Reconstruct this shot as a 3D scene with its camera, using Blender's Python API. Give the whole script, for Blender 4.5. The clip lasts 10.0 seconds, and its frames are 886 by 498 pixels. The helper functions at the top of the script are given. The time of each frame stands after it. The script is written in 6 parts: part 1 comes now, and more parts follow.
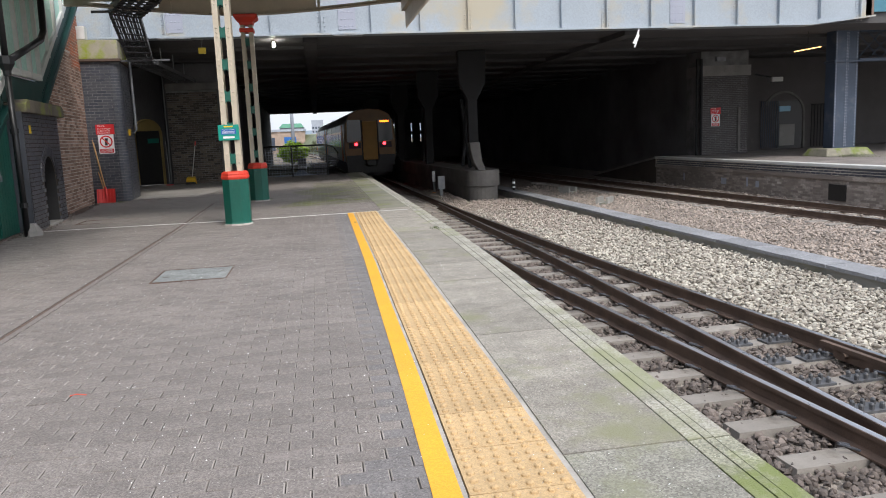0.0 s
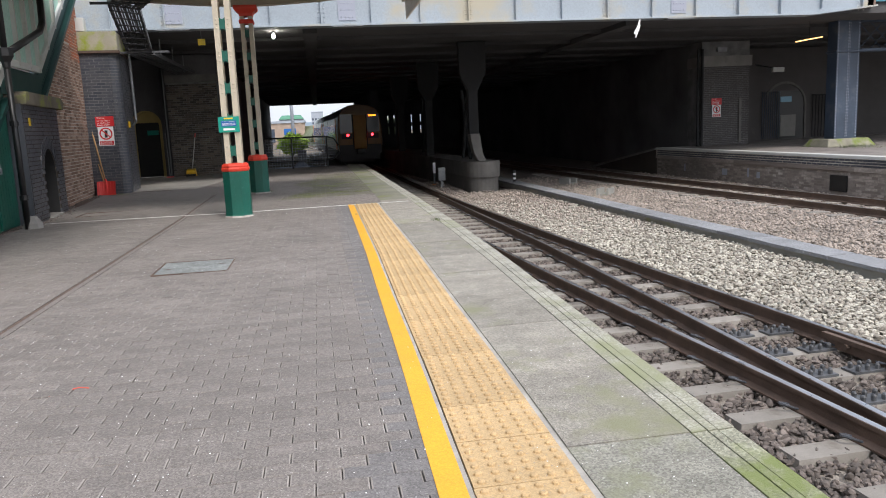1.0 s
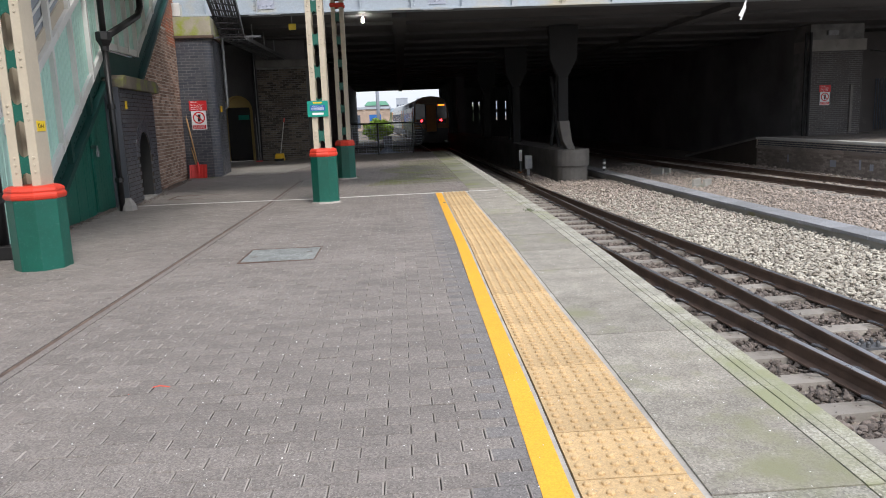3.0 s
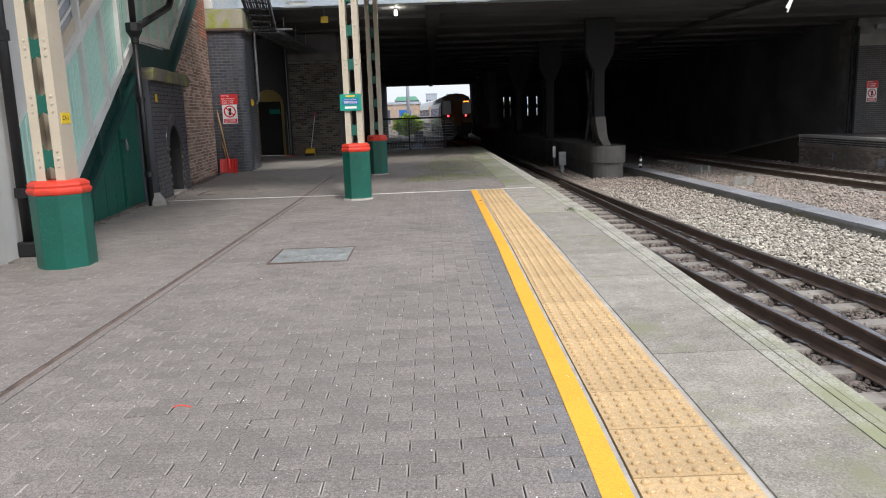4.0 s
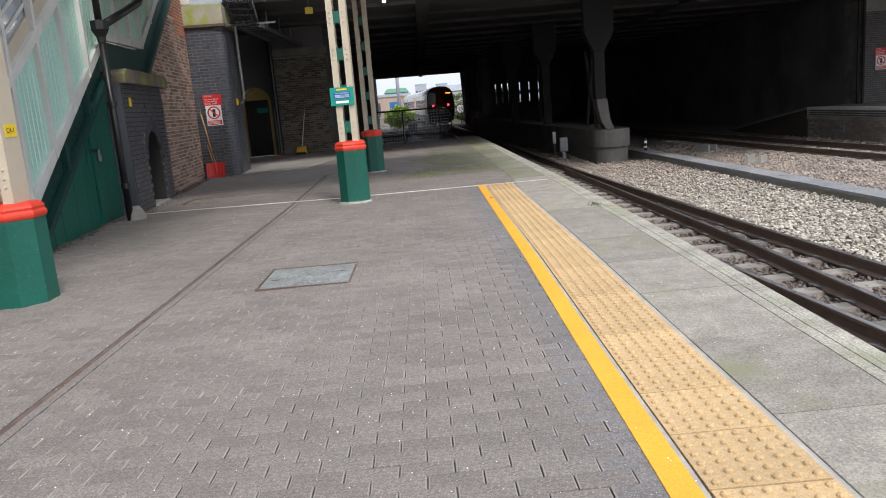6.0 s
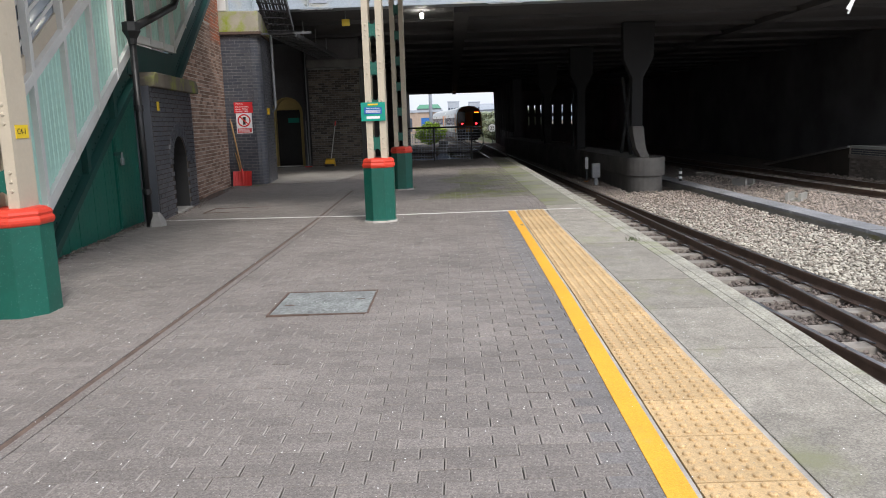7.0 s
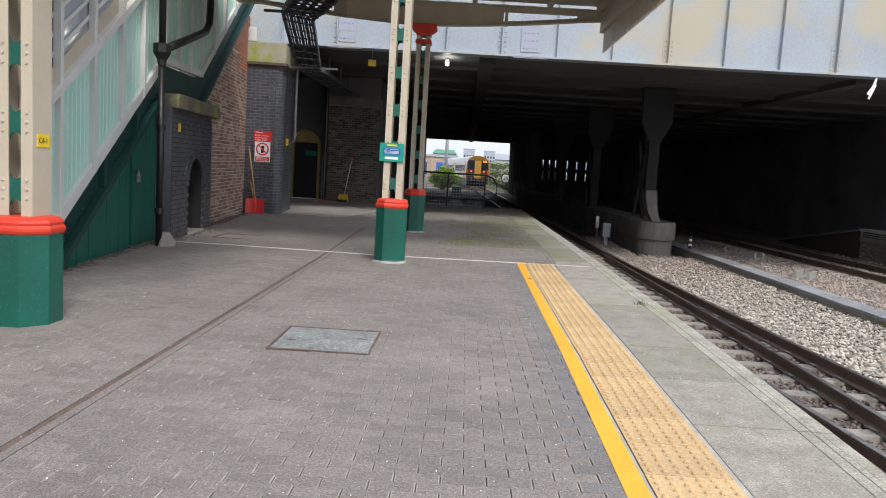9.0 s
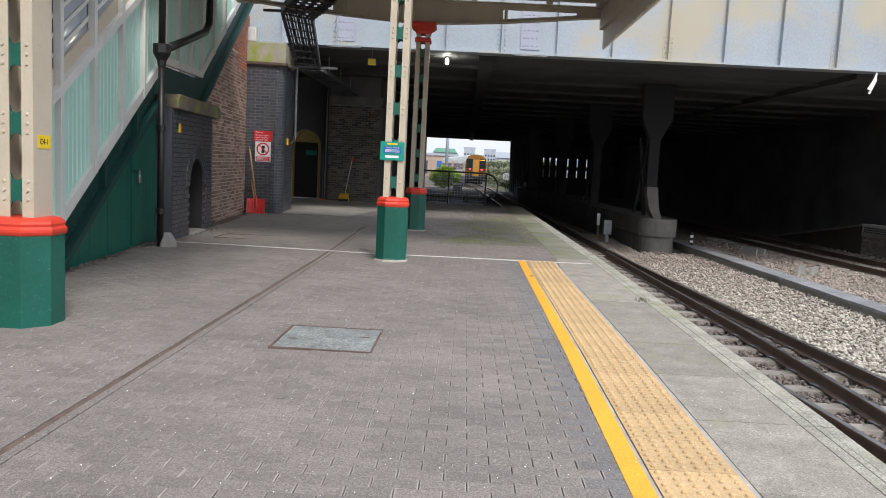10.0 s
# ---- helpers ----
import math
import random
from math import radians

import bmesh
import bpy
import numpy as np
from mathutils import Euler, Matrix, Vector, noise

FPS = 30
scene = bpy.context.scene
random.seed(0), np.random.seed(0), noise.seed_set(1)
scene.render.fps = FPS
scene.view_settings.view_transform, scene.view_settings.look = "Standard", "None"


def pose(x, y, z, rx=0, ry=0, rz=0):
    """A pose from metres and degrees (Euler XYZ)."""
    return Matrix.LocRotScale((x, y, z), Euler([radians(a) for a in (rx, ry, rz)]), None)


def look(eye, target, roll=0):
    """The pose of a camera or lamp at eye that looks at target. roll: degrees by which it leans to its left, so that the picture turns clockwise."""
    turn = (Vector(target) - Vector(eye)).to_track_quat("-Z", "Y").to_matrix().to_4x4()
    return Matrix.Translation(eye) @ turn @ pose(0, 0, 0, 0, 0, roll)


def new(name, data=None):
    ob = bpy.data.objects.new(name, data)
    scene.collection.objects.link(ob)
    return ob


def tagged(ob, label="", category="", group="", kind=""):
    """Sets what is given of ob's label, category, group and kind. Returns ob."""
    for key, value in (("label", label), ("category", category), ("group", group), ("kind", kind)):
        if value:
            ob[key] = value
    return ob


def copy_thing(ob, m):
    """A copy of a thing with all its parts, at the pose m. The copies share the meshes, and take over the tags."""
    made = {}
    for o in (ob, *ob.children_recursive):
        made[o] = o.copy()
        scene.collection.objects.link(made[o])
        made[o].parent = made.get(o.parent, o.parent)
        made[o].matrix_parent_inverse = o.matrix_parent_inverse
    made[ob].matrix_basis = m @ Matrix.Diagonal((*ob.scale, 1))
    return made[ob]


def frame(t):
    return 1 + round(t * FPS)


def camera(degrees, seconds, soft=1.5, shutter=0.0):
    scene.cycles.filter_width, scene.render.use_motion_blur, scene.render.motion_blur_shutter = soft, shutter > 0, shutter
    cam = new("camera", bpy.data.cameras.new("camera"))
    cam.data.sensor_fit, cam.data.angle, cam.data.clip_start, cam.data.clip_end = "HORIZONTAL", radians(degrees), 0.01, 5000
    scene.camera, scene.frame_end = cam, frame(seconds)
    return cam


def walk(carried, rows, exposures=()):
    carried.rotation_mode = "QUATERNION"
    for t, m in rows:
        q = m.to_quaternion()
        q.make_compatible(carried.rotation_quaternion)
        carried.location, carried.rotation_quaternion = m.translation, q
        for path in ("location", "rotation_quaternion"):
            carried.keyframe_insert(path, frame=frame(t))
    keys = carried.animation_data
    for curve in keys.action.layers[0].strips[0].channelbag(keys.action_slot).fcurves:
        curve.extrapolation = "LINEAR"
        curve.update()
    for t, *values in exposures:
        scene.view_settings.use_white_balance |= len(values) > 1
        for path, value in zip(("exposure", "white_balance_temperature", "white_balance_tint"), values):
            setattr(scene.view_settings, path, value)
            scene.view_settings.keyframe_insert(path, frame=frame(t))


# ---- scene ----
cam = camera(61.1, 10.0, soft=1.0)
METRES, EYE, TILT, LEAN, TURN = 2.57, 1.3, 0.0, 0.0, -9.1
ROWS = [
    (0.0, 0.0, 0.0, 0.0, -0.37, -8.68, 2.4),
    (0.5, 0.0003, 0.0025, -0.0003, -0.41, -9.11, 2.5),
    (1.0, -0.0047, 0.0048, 0.0014, -0.37, -9.33, 2.52),
    (1.5, -0.0195, 0.0122, 0.0008, -0.46, -9.39, 2.51),
    (2.0, -0.0456, 0.0358, -0.0022, -0.35, -9.2, 2.47),
    (2.5, -0.0464, 0.0963, -0.0107, 0.75, -9.24, 2.47),
    (3.0, -0.0616, 0.1742, -0.0037, 5.92, -10.05, 2.12),
    (4.5, -0.1576, 0.4173, -0.0113, 8.48, -10.54, 2.19),
    (5.0, -0.1859, 0.5058, -0.0082, 7.41, -11.18, 4.38),
    (5.5, -0.2166, 0.6108, -0.0092, 6.99, -11.32, 4.98),
    (7.0, -0.2761, 0.8955, 0.008, 9.75, -9.67, 1.76),
    (7.5, -0.2904, 0.9159, 0.0113, 10.57, -8.81, -1.22),
    (8.0, -0.2948, 0.9181, 0.0118, 10.88, -7.87, -3.09),
    (8.5, -0.2948, 0.9167, 0.0122, 10.87, -6.95, -3.52),
    (9.0, -0.2947, 0.9133, 0.0122, 10.84, -6.29, -3.44),
    (9.5, -0.2968, 0.911, 0.0113, 10.87, -6.18, -3.31),
    (10.0, -0.2952, 0.9132, 0.0092, 10.88, -6.39, -2.97),
]
walk(cam, [(t, pose(0, 0, EYE, TILT, LEAN, TURN) @ pose(METRES * x, METRES * y, METRES * z, 90 + pitch, roll, yaw)) for t, x, y, z, yaw, pitch, roll in ROWS])

# ---- world, sun ----
world = bpy.data.worlds.new("overcast_sky")
scene.world = world
world.use_nodes = True
wn = world.node_tree
wbg = wn.nodes["Background"]
sky = wn.nodes.new("ShaderNodeTexSky")
sky.sky_type = "NISHITA"
sky.sun_disc = False
sky.sun_elevation = radians(50)
sky.sun_rotation = radians(158)
sky.dust_density = 5.0
sky.air_density = 1.0
sky.ozone_density = 2.0
wmix = wn.nodes.new("ShaderNodeMix")
wmix.data_type = "RGBA"
wmix.inputs[0].default_value = 0.55
wmix.inputs[7].default_value = (8.0, 8.5, 9.5, 1)
wn.links.new(sky.outputs[0], wmix.inputs[6])
wn.links.new(wmix.outputs[2], wbg.inputs[0])
wbg.inputs[1].default_value = 0.12
sun_data = bpy.data.lights.new("sun", "SUN")
sun_data.energy = 1.45
sun_data.angle = radians(14)
sun_data.color = (1.0, 0.975, 0.94)
sun = new("sun", sun_data)
sun.matrix_world = look((12, -20, 38), (0, 10, 0))
scene.view_settings.exposure = 0.68

# ---- materials ----
def mat(name, base, rough=0.75, metal=0.0, var=0.25, scale=2.0, fine=60.0, bump=0.25, depth=0.004,
        stain=None, stain_scale=0.7, stain_at=0.55, rand=0.0, spots=None, spot_scale=25.0, island=False, spec=0.5, alt=None, speck=0.0):
    """A worn surface: broad and fine variation, optional stains, specks and piece-to-piece shift."""
    m = bpy.data.materials.new(name)
    m.use_nodes = True
    nt = m.node_tree
    b = nt.nodes["Principled BSDF"]
    b.inputs["Metallic"].default_value = metal
    b.inputs["Specular IOR Level"].default_value = spec
    co = nt.nodes.new("ShaderNodeTexCoord").outputs["Object"]

    def nz(s, detail=6, ro=0.6):
        n = nt.nodes.new("ShaderNodeTexNoise")
        n.inputs["Scale"].default_value = s
        n.inputs["Detail"].default_value = detail
        n.inputs["Roughness"].default_value = ro
        nt.links.new(co, n.inputs["Vector"])
        return n.outputs["Fac"]

    def ramp(fac, a, c):
        r = nt.nodes.new("ShaderNodeMapRange")
        r.inputs[1].default_value, r.inputs[2].default_value = a, c
        nt.links.new(fac, r.inputs[0])
        return r.outputs[0]

    def mixc(fac, a, c, mode="MIX"):
        x = nt.nodes.new("ShaderNodeMix")
        x.data_type, x.blend_type = "RGBA", mode
        for sock, v in ((x.inputs[0], fac), (x.inputs[6], a), (x.inputs[7], c)):
            if isinstance(v, (int, float)):
                sock.default_value = v
            elif isinstance(v, tuple):
                sock.default_value = (*v[:3], 1)
            else:
                nt.links.new(v, sock)
        return x.outputs[2]

    lo = tuple(c * (1 - var) for c in base)
    hi = tuple(min(1, c * (1 + var)) for c in base)
    broad, grain = nz(scale), nz(fine, 4)
    col = mixc(ramp(broad, 0.3, 0.7), lo, hi)
    col = mixc(ramp(grain, 0.3, 0.7), mixc(1.0, col, (1 - var * 0.6,) * 3, "MULTIPLY"), col)
    if speck:
        tiny = nt.nodes.new("ShaderNodeTexVoronoi")
        tiny.inputs["Scale"].default_value = fine
        nt.links.new(co, tiny.inputs["Vector"])
        bw = nt.nodes.new("ShaderNodeRGBToBW")
        nt.links.new(tiny.outputs["Color"], bw.inputs[0])
        col = mixc(1.0, col, mixc(ramp(bw.outputs[0], 0.2, 0.8), (1 - speck,) * 3, (1 + speck,) * 3), "MULTIPLY")
    if spots:
        col = mixc(ramp(nz(spot_scale, 2), 0.66, 0.70), col, spots)
    if stain:
        col = mixc(ramp(nz(stain_scale, 8, 0.65), stain_at, stain_at + 0.12), col, stain)
    if rand or island:
        src = nt.nodes.new("ShaderNodeNewGeometry").outputs["Random Per Island"] if island else nt.nodes.new("ShaderNodeObjectInfo").outputs["Random"]
        if alt:
            col = mixc(ramp(src, 0.25, 0.9), col, alt)
        col = mixc(1.0, col, mixc(src if not alt else ramp(src, 0.9, 0.1), (1 - (rand or 0.25),) * 3, (1.0, 1.0, 1.0)), "MULTIPLY")
    nt.links.new(col, b.inputs["Base Color"])
    rr = nt.nodes.new("ShaderNodeMapRange")
    rr.inputs[3].default_value, rr.inputs[4].default_value = max(0.03, rough - 0.12), min(1, rough + 0.12)
    nt.links.new(broad, rr.inputs[0])
    nt.links.new(rr.outputs[0], b.inputs["Roughness"])
    if bump:
        bp = nt.nodes.new("ShaderNodeBump")
        bp.inputs["Strength"].default_value = bump
        bp.inputs["Distance"].default_value = depth
        nt.links.new(grain, bp.inputs["Height"])
        nt.links.new(bp.outputs[0], b.inputs["Normal"])
    return m


def glow(name, colour, strength):
    m = bpy.data.materials.new(name)
    m.use_nodes = True
    b = m.node_tree.nodes["Principled BSDF"]
    b.inputs["Base Color"].default_value = (*colour, 1)
    b.inputs["Emission Color"].default_value = (*colour, 1)
    b.inputs["Emission Strength"].default_value = strength
    return m


PAVER = mat("paver", (0.228, 0.203, 0.187), 0.75, var=0.16, scale=0.9, fine=150, bump=0.8, stain=(0.27, 0.232, 0.215), stain_scale=2.2, stain_at=0.62, rand=0.20, spots=(0.46, 0.43, 0.40), spot_scale=85, speck=0.28)
PAVERS_FAR = mat("paver_far", (0.228, 0.203, 0.187), 0.75, var=0.16, scale=0.9, fine=150, bump=0.8, stain=(0.27, 0.232, 0.215), stain_scale=2.2, stain_at=0.62, rand=0.20, spots=(0.46, 0.43, 0.40), spot_scale=85, speck=0.28, island=True)
MOSSPAVER = mat("mossy_paver", (0.21, 0.195, 0.15), 0.85, var=0.25, scale=1.5, fine=90, bump=0.5, stain=(0.185, 0.20, 0.075), stain_scale=1.3, stain_at=0.50, rand=0.25, island=True)
MOSSCOPE = mat("mossy_coping", (0.25, 0.245, 0.19), 0.9, var=0.25, scale=1.2, fine=90, bump=0.4, stain=(0.20, 0.215, 0.09), stain_scale=0.9, stain_at=0.48, rand=0.15)
BLUE_PAVER = mat("blue_paver", (0.19, 0.178, 0.175), 0.8, var=0.18, scale=1.5, fine=150, bump=0.6, rand=0.14, island=True, spots=(0.40, 0.38, 0.36), spot_scale=95, speck=0.25)
JOINT = mat("joint_sand", (0.085, 0.078, 0.07), 0.95, var=0.3, scale=3, fine=150, bump=0.4, stain=(0.16, 0.15, 0.135), stain_scale=2.2, stain_at=0.56)
# pale chamfer colour: the light that paver ends catch is painted in
LIT_ARRIS = mat("lit_arris", (0.335, 0.305, 0.28), 0.85, var=0.3, scale=2.5, fine=120, bump=0.5, stain=(0.24, 0.215, 0.195), stain_scale=1.1, stain_at=0.50)
COPING = mat("coping_concrete", (0.33, 0.305, 0.262), 0.85, var=0.22, scale=5.0, fine=130, bump=0.9, depth=0.006, stain=(0.27, 0.27, 0.17), stain_scale=1.1, stain_at=0.53, rand=0.2, spots=(0.50, 0.48, 0.43), spot_scale=60, speck=0.22)
COPING_WET = mat("algae_coping", (0.28, 0.27, 0.23), 0.85, var=0.28, scale=4.0, fine=130, bump=0.9, depth=0.006, stain=(0.235, 0.24, 0.155), stain_scale=1.7, stain_at=0.52, rand=0.1, spots=(0.44, 0.43, 0.38), spot_scale=60, speck=0.3)
MOSSY = mat("mossy_nosing", (0.37, 0.355, 0.30), 0.9, var=0.28, scale=3.5, fine=110, bump=0.9, depth=0.006, stain=(0.275, 0.285, 0.175), stain_scale=0.9, stain_at=0.50, spots=(0.55, 0.54, 0.48), spot_scale=70, speck=0.25)
MOSSY2 = mat("green_nosing", (0.32, 0.315, 0.24), 0.9, var=0.3, scale=5, fine=110, bump=1.0, depth=0.008, stain=(0.20, 0.235, 0.085), stain_scale=2.0, stain_at=0.47, spots=(0.52, 0.53, 0.44), spot_scale=60, speck=0.3)
TACTILE = mat("tactile_buff", (0.57, 0.40, 0.21), 0.75, var=0.16, scale=2.5, fine=160, bump=0.4, stain=(0.50, 0.40, 0.27), stain_scale=3.0, stain_at=0.55, rand=0.14, spots=(0.40, 0.32, 0.22), spot_scale=45, speck=0.12)
YELLOW = mat("yellow_paint", (0.80, 0.40, 0.03), 0.6, var=0.10, scale=3, fine=130, bump=0.5, stain=(0.60, 0.36, 0.10), stain_scale=6, stain_at=0.64, speck=0.08)
MORTAR = mat("mortar", (0.40, 0.38, 0.35), 0.95, var=0.25, scale=4, fine=90, bump=0.4)
WHITE_LINE = mat("white_line", (0.72, 0.71, 0.68), 0.8, var=0.2, scale=3, fine=60, stain=(0.42, 0.40, 0.37), stain_scale=7, stain_at=0.58)
BALLAST = mat("ballast_bed", (0.24, 0.21, 0.18), 0.95, var=0.4, scale=6, fine=28, bump=1.0, depth=0.03, speck=0.4)
STONE = mat("ballast_stone", (0.21, 0.175, 0.155), 0.9, var=0.25, scale=2, fine=40, bump=0.4, rand=0.6, island=True)
STONE_PALE = mat("ballast_stone_pale", (0.52, 0.49, 0.42), 0.9, var=0.22, scale=1.4, fine=50, bump=0.4, rand=0.42, island=True, alt=(0.40, 0.355, 0.30))
STONE_WARM = mat("ballast_stone_warm", (0.44, 0.375, 0.325), 0.9, var=0.22, scale=1, fine=40, bump=0.4, rand=0.36, island=True)
SLEEPER = mat("sleeper_concrete", (0.30, 0.275, 0.245), 0.9, var=0.2, scale=3, fine=60, bump=0.5, rand=0.2, stain=(0.19, 0.165, 0.14), stain_scale=2.5)
RUST = mat("rail_rust", (0.125, 0.083, 0.062), 0.7, metal=0.15, var=0.35, scale=3, fine=80, bump=0.4)
RAILTOP = mat("rail_head", (0.60, 0.60, 0.62), 0.30, metal=1.0, var=0.1, scale=5, fine=120, bump=0.05)
CLIP = mat("rail_clip", (0.11, 0.115, 0.13), 0.45, metal=0.3, var=0.4, scale=8, stain=(0.07, 0.19, 0.34), stain_scale=3, stain_at=0.52)
GREEN = mat("green_paint", (0.0035, 0.095, 0.068), 0.42, var=0.18, scale=2, fine=25, bump=0.12, spots=(0.10, 0.20, 0.17), spot_scale=70)
DARKGREEN = mat("dark_green_paint", (0.004, 0.042, 0.036), 0.5, var=0.25, scale=2, fine=30, bump=0.15)
RED = mat("red_paint", (0.62, 0.045, 0.022), 0.45, var=0.12, scale=4, fine=40, bump=0.12)
CREAM = mat("cream_paint", (0.49, 0.43, 0.335), 0.5, var=0.1, scale=2, fine=40, bump=0.15, stain=(0.33, 0.24, 0.15), stain_scale=4, stain_at=0.68)
WHITE = mat("white_paint", (0.60, 0.60, 0.575), 0.5, var=0.08, scale=2, fine=40, bump=0.1, stain=(0.52, 0.49, 0.44), stain_scale=2.5, stain_at=0.6)
MINT = mat("mint_panel", (0.40, 0.62, 0.54), 0.35, var=0.07, scale=0.8, fine=30, bump=0.08, stain=(0.45, 0.64, 0.57), stain_scale=1.2)
BLACK = mat("black_iron", (0.012, 0.012, 0.013), 0.4, var=0.3, scale=4, fine=40, bump=0.2)
DARKSTEEL = mat("dark_galvanised", (0.115, 0.118, 0.125), 0.55, metal=0.4, var=0.3, scale=5, fine=40, bump=0.2)
WIRE = mat("fence_wire", (0.42, 0.46, 0.52), 0.5, var=0.1, bump=0)
STEEL = mat("galvanised", (0.30, 0.31, 0.32), 0.5, metal=0.7, var=0.2, scale=6, fine=50, bump=0.15)
GIRDER = mat("girder_paint", (0.325, 0.37, 0.415), 0.5, var=0.08, scale=0.5, fine=30, bump=0.12, stain=(0.40, 0.365, 0.285), stain_scale=0.33, stain_at=0.5, speck=0.06)
SPLICE = mat("splice_plate", (0.33, 0.35, 0.42), 0.5, var=0.08, scale=1, fine=30, bump=0.1)
BLUESTEEL = mat("blue_steel", (0.045, 0.065, 0.10), 0.5, var=0.3, scale=1.5, fine=30, bump=0.2, stain=(0.09, 0.10, 0.12), stain_scale=1.5)
BRICK = mat("brown_brick", (0.45, 0.305, 0.235), 0.9, var=0.30, scale=1.2, fine=60, bump=0.6, rand=0.45, island=True, alt=(0.35, 0.205, 0.145), speck=0.2)
REDBRICK = mat("red_brick", (0.50, 0.17, 0.09), 0.9, var=0.15, scale=2, fine=70, bump=0.4, rand=0.35, island=True, alt=(0.42, 0.20, 0.13))
ENGBRICK = mat("engineering_brick", (0.058, 0.063, 0.082), 0.32, var=0.3, scale=1.0, fine=60, bump=0.3, rand=0.5, island=True, alt=(0.15, 0.155, 0.18))
FACEBRICK = mat("face_brick", (0.36, 0.31, 0.27), 0.9, var=0.45, scale=0.7, fine=50, bump=0.5, rand=0.3, island=True, stain=(0.52, 0.47, 0.42), stain_scale=0.9, stain_at=0.58, alt=(0.28, 0.235, 0.205), speck=0.2)
SOOTBRICK = mat("soot_brick", (0.155, 0.128, 0.10), 0.9, var=0.4, scale=0.8, fine=60, bump=0.4, rand=0.5, island=True, alt=(0.085, 0.07, 0.06), speck=0.15)
BRICKBED = mat("brick_mortar", (0.60, 0.55, 0.47), 0.95, var=0.25, scale=2, fine=80, bump=0.4)
DARKBED = mat("dark_mortar", (0.20, 0.197, 0.195), 0.95, var=0.4, scale=2, fine=80, bump=0.4)
# near-black: soot, plus the shade on piers and niche put into the colour
SOOTSHADE = mat("soot_and_shade", (0.022, 0.022, 0.023), 0.9, var=0.35, scale=1.0, fine=30, bump=0.3)
PIERCON = mat("pier_concrete", (0.17, 0.162, 0.15), 0.9, var=0.3, scale=1.2, fine=50, bump=0.4, stain=(0.10, 0.095, 0.09), stain_scale=1.0)
SOOT = mat("sooty_concrete", (0.15, 0.146, 0.150), 0.95, var=0.35, scale=0.4, fine=20, bump=0.3)
BLACKBRICK = mat("black_brick", (0.095, 0.088, 0.09), 0.8, var=0.5, scale=0.9, fine=50, bump=0.4, rand=0.5, island=True, alt=(0.15, 0.135, 0.13), stain=(0.26, 0.24, 0.22), stain_scale=1.6, stain_at=0.63)
APRON = mat("worn_screed", (0.31, 0.29, 0.265), 0.8, var=0.18, scale=0.8, fine=90, bump=0.4, stain=(0.27, 0.25, 0.225), stain_scale=0.9, stain_at=0.55, speck=0.12)
NICHECOPE = mat("dark_mossy_stone", (0.14, 0.12, 0.095), 0.9, var=0.3, scale=1.5, fine=50, bump=0.5, stain=(0.21, 0.24, 0.03), stain_scale=1.1, stain_at=0.54)
DECK = mat("sooty_deck", (0.085, 0.083, 0.085), 0.95, var=0.35, scale=0.4, fine=20, bump=0.3)
PLATFAR = mat("far_paving", (0.23, 0.205, 0.19), 0.85, var=0.25, scale=0.8, fine=40, bump=0.4, stain=(0.32, 0.30, 0.26), stain_scale=0.7, stain_at=0.58, speck=0.2)
CAPSTONE = mat("mossy_stone", (0.34, 0.31, 0.24), 0.9, var=0.2, scale=1.5, fine=50, bump=0.4, stain=(0.24, 0.29, 0.03), stain_scale=1.3, stain_at=0.47)
CONCRETE = mat("grey_concrete", (0.26, 0.25, 0.235), 0.9, var=0.2, scale=1.2, fine=60, bump=0.35, stain=(0.15, 0.14, 0.13), stain_scale=1.0)
PALECON = mat("pale_concrete", (0.36, 0.355, 0.33), 0.9, var=0.15, scale=1.2, fine=60, bump=0.35, stain=(0.30, 0.31, 0.15), stain_scale=0.6, stain_at=0.58, rand=0.15)
PLINTHCON = mat("plinth_concrete", (0.27, 0.255, 0.20), 0.9, var=0.3, scale=2, fine=50, bump=0.6, stain=(0.17, 0.21, 0.05), stain_scale=1.6, stain_at=0.48)
TROUGHCON = mat("trough_concrete", (0.30, 0.29, 0.26), 0.9, var=0.22, scale=1.2, fine=60, bump=0.35, stain=(0.24, 0.235, 0.10), stain_scale=0.5, stain_at=0.58, rand=0.2)
TROUGHLID = mat("trough_lid", (0.27, 0.275, 0.29), 0.85, var=0.2, scale=2.0, fine=90, bump=0.6, stain=(0.27, 0.26, 0.11), stain_scale=0.35, stain_at=0.60, rand=0.2, spots=(0.55, 0.55, 0.55), spot_scale=35, speck=0.25)
ZINC = mat("manhole_plate", (0.27, 0.285, 0.28), 0.65, metal=0.2, var=0.35, scale=5, fine=70, bump=0.9, spots=(0.46, 0.47, 0.46), spot_scale=60, speck=0.3)
RUSTFRAME = mat("rusty_frame", (0.15, 0.105, 0.085), 0.85, metal=0.2, var=0.4, scale=8, fine=60, bump=0.3)
TIMBER = mat("broom_wood", (0.52, 0.31, 0.13), 0.6, var=0.15, scale=6, fine=40, bump=0.1)
REDPLASTIC = mat("red_plastic", (0.72, 0.05, 0.045), 0.45, var=0.08, scale=4, fine=40, bump=0.05)
YELPLASTIC = mat("yellow_plastic", (0.70, 0.42, 0.02), 0.45, var=0.08, scale=4, fine=40, bump=0.05)
SIGNRED = mat("sign_red", (0.62, 0.022, 0.028), 0.35, var=0.04, bump=0)
SIGNWHITE = mat("sign_white", (0.80, 0.80, 0.80), 0.35, var=0.03, bump=0)
SIGNGREEN = mat("sign_green", (0.0, 0.27, 0.20), 0.35, var=0.04, bump=0)
